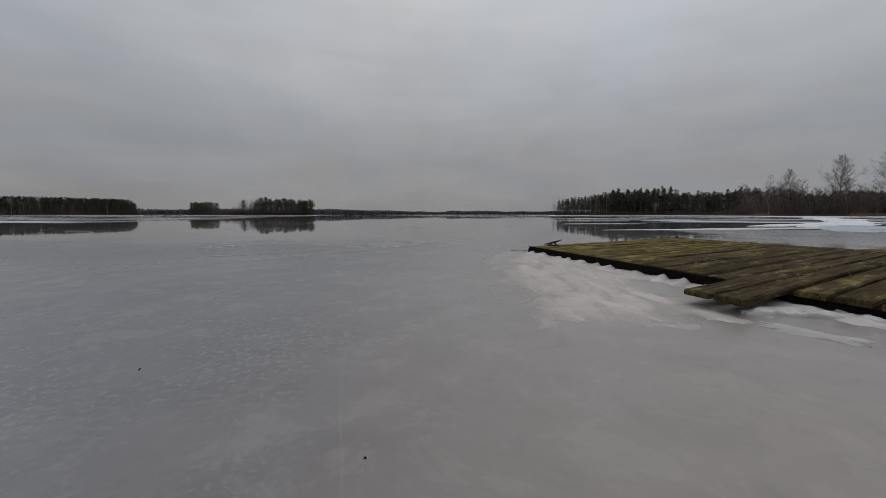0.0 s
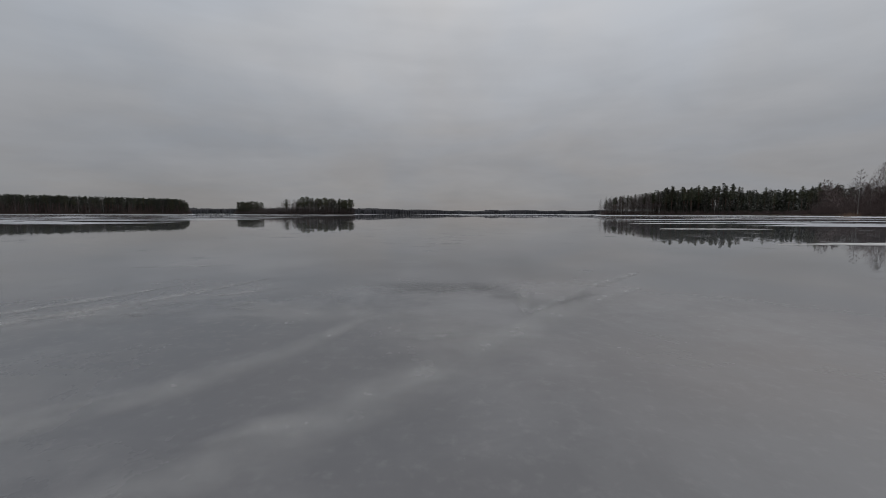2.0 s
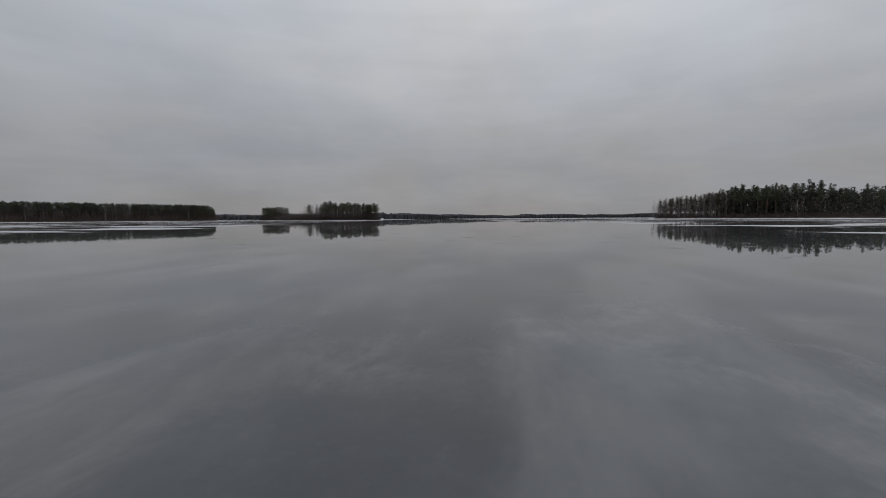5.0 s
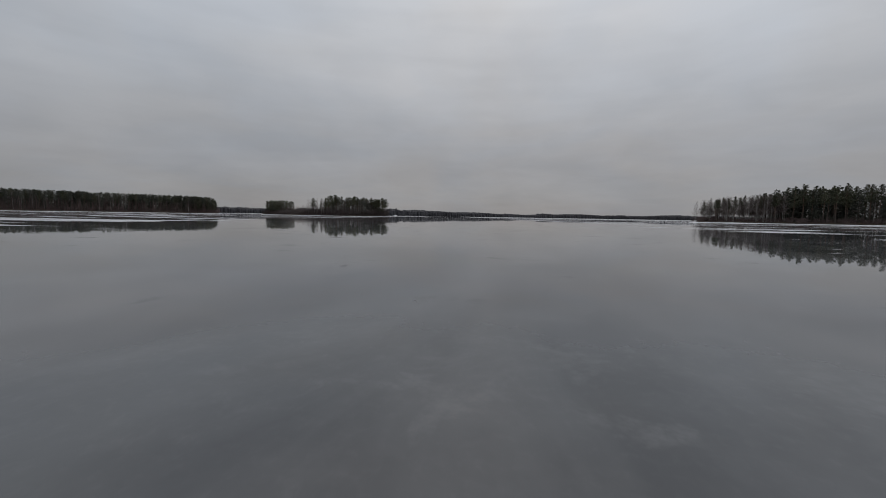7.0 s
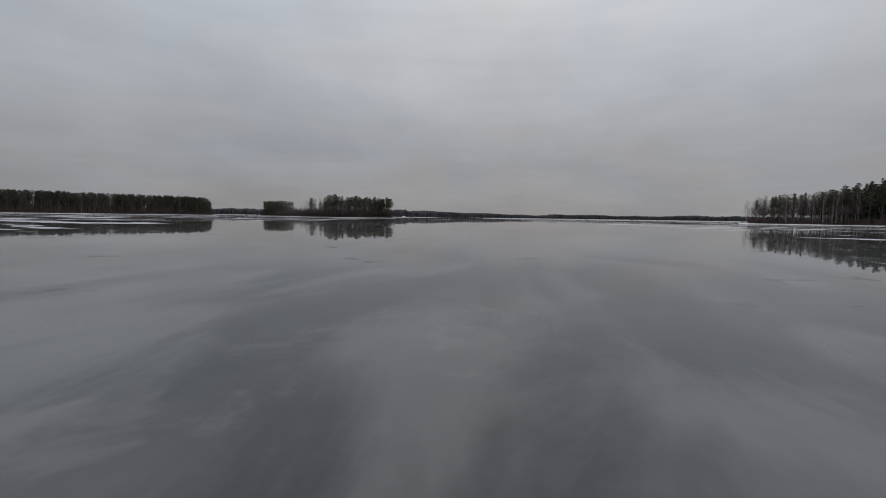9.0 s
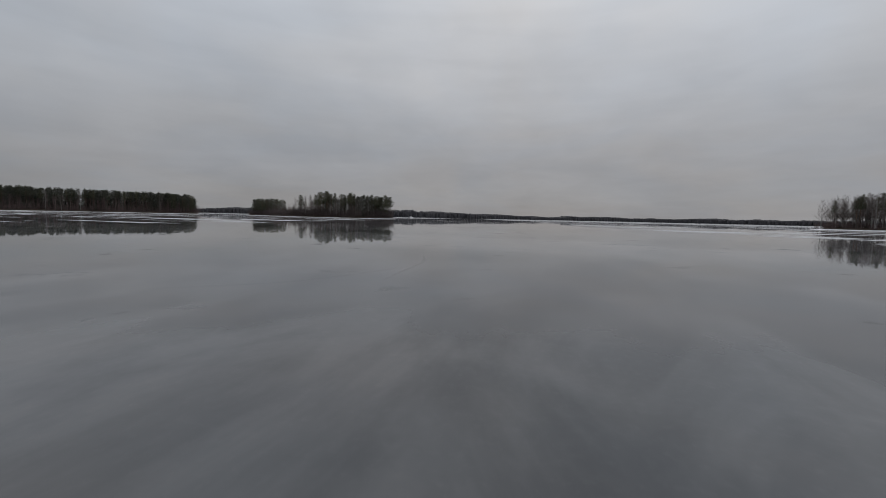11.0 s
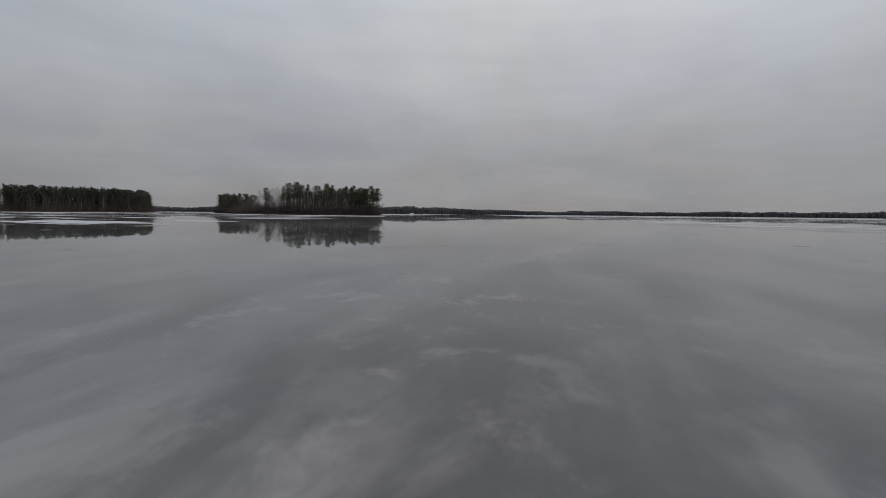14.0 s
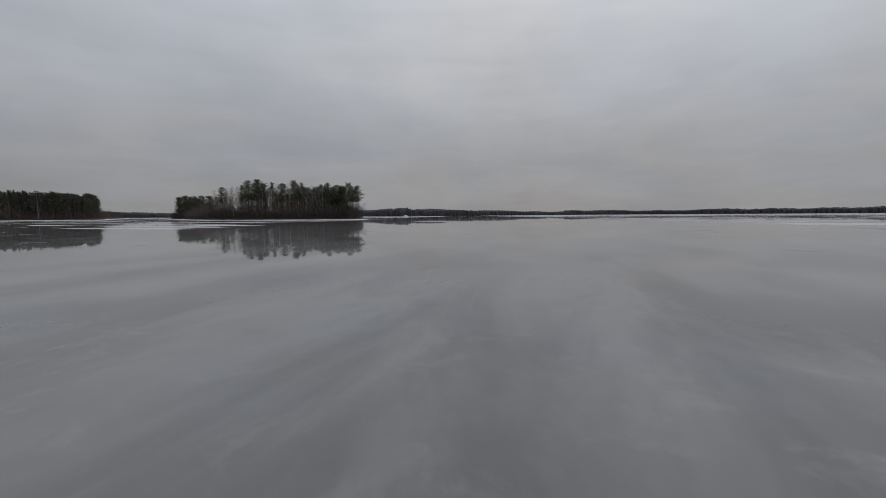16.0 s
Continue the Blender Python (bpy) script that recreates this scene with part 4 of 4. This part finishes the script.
k = 0
while k < 26:
    q = Vector((rnd(-116, -79), rnd(226, 250), 0))
    if inside(q, ISLE) and min((q - p).length for p in ISLE) > 2.0:
        k += 1
        plant("birch", q.x, q.y, 0.8, rnd(6.6, 8.6), "trees on the island")
fill = Geo()
for p, d in along(ISLE + ISLE[:1], 2.6):
    for s in (8.5, 11, 13.5):
        q = p + d * (s + rnd(-1, 1)) + Vector((rnd(-1, 1), rnd(-1, 1), 0))
        if inside(q, ISLE) and not -150 < q.x < -118:
            filler(fill, q.x, q.y, 0.8, rnd(5.2, 6.6) if q.x < -118 else rnd(6.2, 8.0), 0.1 if q.x < -118 else 0.4, 60, 0.8)
tagged(part("woods", fill, SPRUCE), "dark conifers in the middle of the island", "woods", kind="stuff")

# patterns that no tree came to use
for protos, *_ in KINDS.values():
    for ob in protos:
        if ob.name not in used:
            for o in (*ob.children_recursive, ob):
                bpy.data.objects.remove(o)

# ---- bay by the cabin ----
cabin = tagged(new("cabin"), "small red-brown board cabin with a dark roof among trees", "cabin")
cabin.matrix_basis = pose(118.6, 102.1, 0.75, 0, 0, 38)
g = Geo()
g.box(-2.6, 2.6, -2.0, 2.0, -0.2, 2.3)
n = len(g.v)
g.v += [Vector((x, 0, 3.6)) for x in (-2.6, 2.6)]
g.f += [(4, 7, n), (5, n + 1, 6), (4, n, n + 1, 5), (7, 6, n + 1, n)]
part("wall", g, CABIN_WALL, cabin)
g = Geo()
for side in (-1, 1):
    n = len(g.v)
    for z in (0.03, 0.13):
        g.v += [Vector((-3.0, side * 2.5, 1.98 + z)), Vector((3.0, side * 2.5, 1.98 + z)), Vector((3.0, 0, 3.6 + z)), Vector((-3.0, 0, 3.6 + z))]
    g.f += [tuple(n + i for i in q) for q in ((0, 1, 2, 3), (7, 6, 5, 4), (0, 4, 5, 1), (1, 5, 6, 2), (2, 6, 7, 3), (3, 7, 4, 0))]
part("roof", g, CABIN_ROOF, cabin)

g = Geo()
for cx, cy, r, m in ((103.0, 127.0, 1.3, 120), (106.5, 100.5, 1.3, 60)):
    for _ in range(m):
        p = Vector((cx + random.gauss(0, r), cy + random.gauss(0, r), 0))
        g.spike(p, p + Vector((rnd(-0.25, 0.25), rnd(-0.25, 0.25), rnd(1.0, 1.8))), 0.03)
tagged(part("reeds", g, REED), "dry pinkish reeds at the edge of the ice", "reeds", kind="stuff")

for k, (x, y, rx, ry, turn, high) in enumerate((
        (14.5, 17.6, 6.1, 0.6, 14, 0.015), (22.5, 23.8, 6.5, 1.9, 36, 0.03), (10.5, 26.5, 2.4, 0.35, 0, 0.015), (15.0, 39.0, 3.5, 0.5, 5, 0.02),
        (34.0, 33.0, 9.0, 1.7, 43, 0.03), (50.0, 49.5, 12.0, 2.2, 44, 0.04), (66.0, 69.0, 14.0, 2.0, 46, 0.05), (86.0, 91.0, 12.0, 2.0, 46, 0.06), (36.0, 72.0, 6.0, 1.0, 30, 0.04))):
    plate("snow_patch", x, y, rx, ry, radians(turn), high, OLD_SNOW if rx < 6.2 else SNOW, "flat patch of old white snow on the wet ice", "snow", k, 120, 0.6)
plate("snow_patch", 1.94, 2.00, 0.235, 0.095, radians(-58), 0.006, GREY_ICE, "thin ragged patch of refrozen snow on the ice", "snow", 31, 110, 0.6)
plate("snow_heap", 2.15, 2.42, 0.27, 0.085, radians(-8), 0.030, OLD_SNOW, "low ragged heap of refrozen snow by the dock", "snow", 33, 110, 0.5)
plate("snow_heap", 2.50, 2.30, 0.035, 0.15, radians(8), 0.025, OLD_SNOW, "low ragged heap of refrozen snow by the dock", "snow", 35, 90, 0.5)
plate("ice_slab", 19.0, 18.0, 5.6, 1.4, radians(45), 0.05, SLAB, "pale bluish slab of raised ice", "ice", 21, rag=0.15)

# ---- dock ----
dock = tagged(new("dock"), "mossy old plank dock frozen into the ice", "dock")
dock.matrix_basis = Matrix.Translation((DX, DY, 0))
FLAT = Matrix(((U.x, -V.x, 0), (U.y, -V.y, 0), (0, 0, 1)))     # u along the boards, w along the edge towards the land


def deck(u, w, z):
    return FLAT @ Vector((u, w, z))


THICK, GAP = 0.044, 0.040


def board(i, u0, u1):
    g = Geo()
    w0, w1 = i * PITCH + GAP / 2, (i + 1) * PITCH - GAP / 2
    n = 5
    b = 0.013
    rows = [(w0, -THICK), (w0, -b), (w0 + b, 0), (w1 - b, 0), (w1, -b), (w1, -THICK)]
    sag = rnd(-0.004, 0.004)
    lift, cup = rnd(-0.005, 0.004), rnd(-0.035, 0.035)
    o = Vector((u0, 0, 0))
    for k in range(n):
        f = k / (n - 1)
        u = u0 + (u1 - u0) * f
        for w, z in rows:
            end = 0.008 if k in (0, n - 1) and z == 0 else 0
            g.v.append(deck(u + (end if k == 0 else -end), w + 0.003 * math.sin(f * 5 + i), DZ + z + lift + cup * (w - 0.5 * (w0 + w1)) + sag * math.sin(math.pi * f) - end * 0.4))
    for k in range(n - 1):
        for j in range(6):
            j2 = (j + 1) % 6
            g.f.append((k * 6 + j, (k + 1) * 6 + j, (k + 1) * 6 + j2, k * 6 + j2))
    g.f += [tuple(range(5, -1, -1))[::-1], tuple((n - 1) * 6 + j for j in range(5, -1, -1))]
    return part("plank", g, BOARD, dock)


for i in range(34):
    far = 4.55 + rnd(-0.015, 0.015)
    near = rnd(-0.012, 0.012)
    if i in (15, 16):
        near = -0.718 + 0.006 * (i - 15)
    board(i, near, far)


def beam(u0, u1, w0, w1, z0, z1, name="beam"):
    g = Geo()
    g.box(0, 1, 0, 1, 0, 1)
    g.v = [deck(u0 + (u1 - u0) * v.x, w0 + (w1 - w0) * v.y, z0 + (z1 - z0) * v.z) for v in g.v]
    return part(name, g, BEAM, dock)


for u in (0.02, 2.2, 4.35):
    beam(u, u + 0.09, 0.03, 34 * PITCH, 0.015, DZ - THICK)
beam(0.14, 4.34, 0.05, 0.12, 0.015, DZ - THICK)
g = Geo()
n = 24
for k in range(n):
    w = 0.0 + (15 * PITCH - 0.03) * k / (n - 1)
    wob = 0.003 * noise.noise(Vector((w * 3, 1, 0)))
    for du, z in ((-0.034, 0.022), (-0.034, DZ - 0.014), (-0.028, DZ - 0.006), (-0.014, DZ - 0.006), (-0.014, 0.022)):
        g.v.append(deck(du + wob, w, z + wob))
for k in range(n - 1):
    for j in range(5):
        j2 = (j + 1) % 5
        g.f.append((k * 5 + j, k * 5 + j2, (k + 1) * 5 + j2, (k + 1) * 5 + j))
g.f += [(4, 3, 2, 1, 0), tuple((n - 1) * 5 + j for j in range(5))]
part("edge_board", g, BEAM, dock, "dark wet edge board")
for u, w in ((-0.05, 0.0), (0.13, 1.7), (0.13, 3.3), (4.4, 0.14), (0.13, 5.2)):
    beam(u, u + 0.1, w, w + 0.1, -0.3, DZ - THICK - 0.001, "post")


def cleat(u, w, turn, size, tilt):
    """A cast mooring cleat: foot plate, two stems and a horn bar, which may sit askew."""
    base = new("cleat", None)
    base.parent = dock
    base.matrix_basis = Matrix.Translation(deck(u, w, DZ)) @ pose(0, 0, 0, 0, 0, turn) @ Matrix.Diagonal((size, size, size, 1))
    g = Geo()
    g.box(-0.085, 0.085, -0.025, 0.025, 0.0, 0.014)
    part("foot", g, IRON, base)
    for x in (-0.04, 0.04):
        g = Geo()
        g.tube([Vector((x, 0, 0.01)), Vector((x * 0.9, 0, 0.034 + (0.02 * tilt if x > 0 else 0)))], [0.016, 0.013], 8)
        part("stem", g, IRON, base, smooth=True)
    g = Geo()
    g.tube([Vector((x, 0, z + tilt * 0.36 * (x + 0.03))) for x, z in ((-0.14, 0.044), (-0.08, 0.040), (0, 0.039), (0.08, 0.040), (0.14, 0.046))], [0.007, 0.012, 0.015, 0.012, 0.007], 8)
    part("horn", g, IRON, base, smooth=True)


cleat(0.42, 0.14, 12, 1.1, 0.6)
cleat(4.35, 0.10, 48, 1.0, 0.0)

# gangway from the dock towards the land
gangway = tagged(new("gangway"), "dark wet plank gangway leading from the dock", "gangway")
GH = radians(15)
for k in range(4):
    g = Geo()
    y0 = -0.98 + k * 0.235
    for x0, x1 in ((0.0, 3.9), (3.92, 8.0)):
        g.box(x0, x1, y0, y0 + 0.215, 0.055, 0.097)
    g.v = [Matrix.Rotation(GH, 3, "Z") @ v + Vector((5.52, 5.78, 0)) for v in g.v]
    part("plank", g, BOARD, gangway)
for y0 in (-0.93, -0.15):
    g = Geo()
    g.box(0.02, 7.95, y0, y0 + 0.08, -0.02, 0.055)
    g.v = [Matrix.Rotation(GH, 3, "Z") @ v + Vector((5.52, 5.78, 0)) for v in g.v]
    part("beam", g, BEAM, gangway)

# refrozen snow pushed up against the dock's side
RIDGE = plain("white_crusted_snow", (0.40, 0.38, 0.365), (0.58, 0.56, 0.545), 7.0, 0.65, strength=0.6, dist=0.012, ior=1.31)
g = Geo()
m = 760
for k in range(m):
    w = 0.04 + 7.0 * k / m
    ph = w / 0.31 + 0.6 * noise.noise(Vector((w * 1.7, 0, 0)))
    saw = (ph % 1.0)
    lump = saw ** 1.5 * min(1.0, (1 - saw) / 0.26)
    h = 0.017 + 0.072 * lump * (0.75 + 0.5 * noise.noise(Vector((w * 1.9, 4, 0)))) + 0.006 * noise.noise(Vector((w * 14, 2, 0))) + 0.004 * noise.noise(Vector((w * 37, 5, 0)))
    if w > 17.1 * PITCH:
        h *= 0.45
    if 15 * PITCH - 0.1 < w < 17.1 * PITCH:
        h *= 0.3
    wide = 0.11 + 0.05 * noise.noise(Vector((w * 2.3, 8, 0))) + 0.09 * lump
    for s, f in ((0.14, 0.3), (0.06, 0.9), (0.02, 1.0), (-wide * 0.45, 0.42), (-wide, -0.08)):
        g.v.append(Vector((DX, DY, 0)) + deck(s - 0.065, w, h * f))
for k in range(m - 1):
    for j in range(4):
        a = k * 5 + j
        g.f.append((a, a + 1, a + 6, a + 5))
tagged(part("snow_ridge", g, RIDGE, smooth=True), "lumpy refrozen snow against the side of the dock", "snow", kind="stuff")


# the sheet of trodden snow that spreads from the dock over the ice, thin and ragged at its rim
def fbm(x, y, z=0.0):
    p = Vector((x, y, z))
    return noise.noise(p) + 0.5 * noise.noise(p * 2.1) + 0.28 * noise.noise(p * 4.6) + 0.16 * noise.noise(p * 9.7)


g = Geo()
COLS, LINES = 210, 84
for a in range(COLS + 1):
    w = -0.04 + 4.25 * a / COLS
    rim = 0.20 + 0.68 * min(1.4, max(0.0, w)) + 0.30 * max(0.0, w - 1.4)
    for b in range(LINES + 1):
        off = -0.03 + (rim + 0.5) * b / LINES
        # u is skew to the edge, so the point is laid out square to it
        q = Vector((DX, DY, 0)) - V * w + Vector((-math.sin(DV), math.cos(DV), 0)) * off
        t = (rim - off) / 0.36 + 0.62 * fbm(q.x * 1.5, q.y * 1.1, 3.0)
        t = min(t, (4.05 - w) / 0.45 + 1.0 * fbm(q.x * 1.6, q.y * 1.6, 9.0), (w + 0.3) / 0.3)
        t = min(t, 2.2 * (math.hypot((w - 3.35) / 0.62, (off - 0.36) / 0.24) - 0.95) + 0.7 * fbm(q.x * 2.2, q.y * 1.4, 6.0))
        body = max(-0.5, min(1.0, t))
        z = -0.004 + 0.016 * body + 0.008 * max(0.0, body) * fbm(q.x * 2.6, q.y * 3.4, 5.0) + 0.003 * fbm(q.x * 11, q.y * 11, 1.0)
        g.v.append(Vector((q.x, q.y, z)))
for a in range(COLS):
    for b in range(LINES):
        k = a * (LINES + 1) + b
        if max(g.v[k].z, g.v[k + 1].z, g.v[k + LINES + 1].z, g.v[k + LINES + 2].z) > 0:
            g.f.append((k, k + LINES + 1, k + LINES + 2, k + 1))
tagged(part("snow_sheet", g, SHEET, smooth=True), "ragged sheet of trodden grey-white snow beside the dock", "snow", kind="stuff")


# ---- marks on the ice ----
def frost_material(name, most, a=(0.40, 0.40, 0.40), b=(0.52, 0.52, 0.52), rough=0.6):
    """Pale frost that thins out towards the sides of its band."""
    M = Mat(name)
    n = M.noise(3.0, 6, 0.7)
    uv = M.n.new("ShaderNodeUVMap")
    sep_uv = M.n.new("ShaderNodeSeparateXYZ")
    M.l.new(uv.outputs[0], sep_uv.inputs[0])
    mid = M.math("ABSOLUTE", M.math("MULTIPLY_ADD", sep_uv.outputs[0], 2.0, -1.0))
    body = M.math("MULTIPLY", M.span(mid, 1.0, 0.1), M.span(n, 0.3, 0.65, most * 0.2, most))
    M.set(Base_Color=M.mix(n, a, b), Roughness=rough, Alpha=body)
    return M.m


FROST = frost_material("pale_frost", 0.42)
TRACE = frost_material("faint_frost", 0.2)


def ribbon(pts, width, label="pale refrozen crack in the lake ice", frost=None):
    line = smooth_line(pts, 0.12, 0.03)
    nn = normals(line, False)
    g = Geo()
    for i, (p, d) in enumerate(zip(line, nn)):
        f = min(1, 4 * i / len(line), 4 * (len(line) - 1 - i) / len(line))
        w = width * (0.2 + 0.8 * f) * (0.7 + 0.7 * abs(noise.noise(p * 2.3)))
        g.v += [p + d * w + Vector((0, 0, 0.004)), p - d * w + Vector((0, 0, 0.004))]
    for i in range(len(line) - 1):
        g.f.append((2 * i, 2 * i + 1, 2 * i + 3, 2 * i + 2))
    ob = part("ice_crack", g, frost or (FROST if width > 0.1 else TRACE))
    lay = ob.data.uv_layers.new(name="across")
    for k, loop in enumerate(ob.data.loops):
        lay.data[k].uv = (loop.vertex_index % 2, 0.0)
    tagged(ob, label, "crack", kind="stuff")


CLEAR = frost_material("clear_ice", 0.36, (0.040, 0.042, 0.045), (0.060, 0.062, 0.066), 0.12)


def ice_patch(cx, cy, rx, ry, turn, material, label, seed):
    """A patch of frost or clear ice that fades out towards its ragged rim."""
    g = Geo()
    n = 40
    c, w = math.cos(radians(turn)), math.sin(radians(turn))
    g.v.append(Vector((cx, cy, 0.003)))
    for k in range(n):
        a = 2 * math.pi * k / n
        e = Vector((math.cos(a), math.sin(a), seed * 3.7))
        r = 1 + 0.5 * noise.noise(e * 1.3) + 0.35 * noise.noise(e * 3.5)
        x, y = rx * r * math.cos(a), ry * r * math.sin(a)
        g.v.append(Vector((cx + x * c - y * w, cy + x * w + y * c, 0.003)))
    g.f = [(0, 1 + k, 1 + (k + 1) % n) for k in range(n)]
    ob = part("ice_patch", g, material)
    lay = ob.data.uv_layers.new(name="across")
    for k, loop in enumerate(ob.data.loops):
        lay.data[k].uv = (0.5 if loop.vertex_index == 0 else 1.0, 0.0)
    tagged(ob, label, "ice", kind="stuff")


for k, (x, y, rx, ry, turn) in enumerate(((-2.46, 14.25, 0.42, 0.13, 35), (-2.25, 15.05, 0.62, 0.22, 40), (-1.85, 15.3, 0.5, 0.3, 70), (-2.3, 17.8, 1.0, 0.3, 60), (-1.4, 19.0, 0.7, 0.35, 20), (-3.4, 8.66, 0.42, 0.10, 42), (-3.1, 8.23, 0.25, 0.06, 42), (-5.3, 10.4, 0.8, 0.16, 15), (-1.91, 6.38, 0.25, 0.08, 30), (-1.35, 7.52, 0.3, 0.12, 10), (-2.3, 8.0, 1.5, 0.42, 0), (-1.3, 7.7, 0.8, 0.3, -30), (-4.2, 7.6, 1.3, 0.5, 30))):
    ice_patch(x, y, rx, ry, turn, FROST, "pale frosted patch on the wet ice", k)
for k, (x, y, rx, ry, turn) in enumerate(((-22.9, 126.0, 1.0, 0.28, 70), (-22.1, 126.0, 1.3, 0.3, 75), (-21.4, 127.5, 1.4, 0.25, 80), (-25.9, 127.7, 0.9, 0.3, 20), (-20.4, 131.0, 1.5, 0.4, 60), (-21.3, 103.9, 1.0, 0.3, 10), (-20.6, 102.9, 0.8, 0.25, 15), (-16.2, 105.5, 1.0, 0.35, 30), (-17.0, 112.4, 1.6, 0.6, 0), (-10.1, 103.6, 1.8, 0.5, 10))):
    ice_patch(x, y, rx, ry, turn, FROST, "pale frosted patch on the wet ice", 40 + k)
for k, (x, y, rx, ry, turn) in enumerate(((-1.5, 9.2, 1.15, 0.5, 8), (-0.85, 8.75, 0.75, 0.30, -55), (-0.25, 8.75, 0.62, 0.16, 48))):
    ice_patch(x, y, rx, ry, turn, CLEAR, "patch of clear dark ice", 20 + k)
BAND = "soft pale band of frost on the ice"
ribbon([(-0.16, 0.5), (-0.22, 0.82), (-0.42, 1.63), (-0.66, 3.06), (-1.2, 6.0)], 0.03, "faint straight skate track on the ice")
ribbon([(0.50, 2.2), (0.46, 2.4), (0.40, 2.9), (0.35, 3.44), (0.2, 4.2)], 0.012)
ribbon([(-0.78, 8.12), (-0.74, 8.62), (-0.67, 9.35)], 0.12, BAND)
ribbon([(-0.76, 8.14), (-0.4, 8.66), (-0.02, 9.31), (0.92, 10.45)], 0.16, BAND)
ribbon([(-3.8, 5.7), (-3.0, 6.15), (-2.3, 6.9), (-1.9, 8.0)], 0.2, BAND)
ribbon([(-2.9, 5.0), (-1.97, 6.1), (-0.42, 8.3), (0.5, 9.3)], 0.27, BAND)
ribbon([(-4.8, 6.6), (-4.3, 7.6), (-3.94, 8.4), (-3.6, 9.5)], 0.15, BAND)
ribbon([(-5.6, 6.3), (-5.0, 7.3), (-4.6, 8.0), (-4.3, 9.0)], 0.13, BAND)
ribbon([(-18.2, 88.3), (-17.0, 89.3), (-16.4, 90.3), (-15.8, 92.0)], 0.03)
ribbon([(-15.55, 90.3), (-15.64, 91.2), (-15.70, 92.3), (-15.84, 93.2), (-16.3, 94.6)], 0.085, frost=frost_material("soft_frost", 0.2))

g = Geo()
g.tube([Vector(p) for p in ((1.16, 6.72, 0.004), (1.28, 6.75, 0.012), (1.40, 6.75, 0.008), (1.54, 6.79, 0.006))], [0.002, 0.004, 0.004, 0.002], 5)
g.spike(Vector((1.30, 6.75, 0.012)), Vector((1.22, 6.82, 0.008)), 0.003)
tagged(part("twig", g, BEAM), "thin dark branch lying on the ice beside the dock", "twig", "twigs on the ice")
for k, (x, y, r) in enumerate(((0.58, 5.49, 0.022), (-1.22, 1.54, 0.005), (-0.20, 0.96, 0.004), (3.0, 9.0, 0.03), (1.15, 3.35, 0.012))):
    g = Geo()
    a = k * 1.7
    g.tube([Vector((x - r * math.cos(a), y - r * math.sin(a), 0.001)), Vector((x, y + 0.004, 0.003)), Vector((x + r * math.cos(a), y + r * math.sin(a), 0.002))], [0.0015, 0.0025, 0.001], 5)
    tagged(part("twig", g, BEAM), "small dark broken twig lying on the ice", "twig", "twigs on the ice")
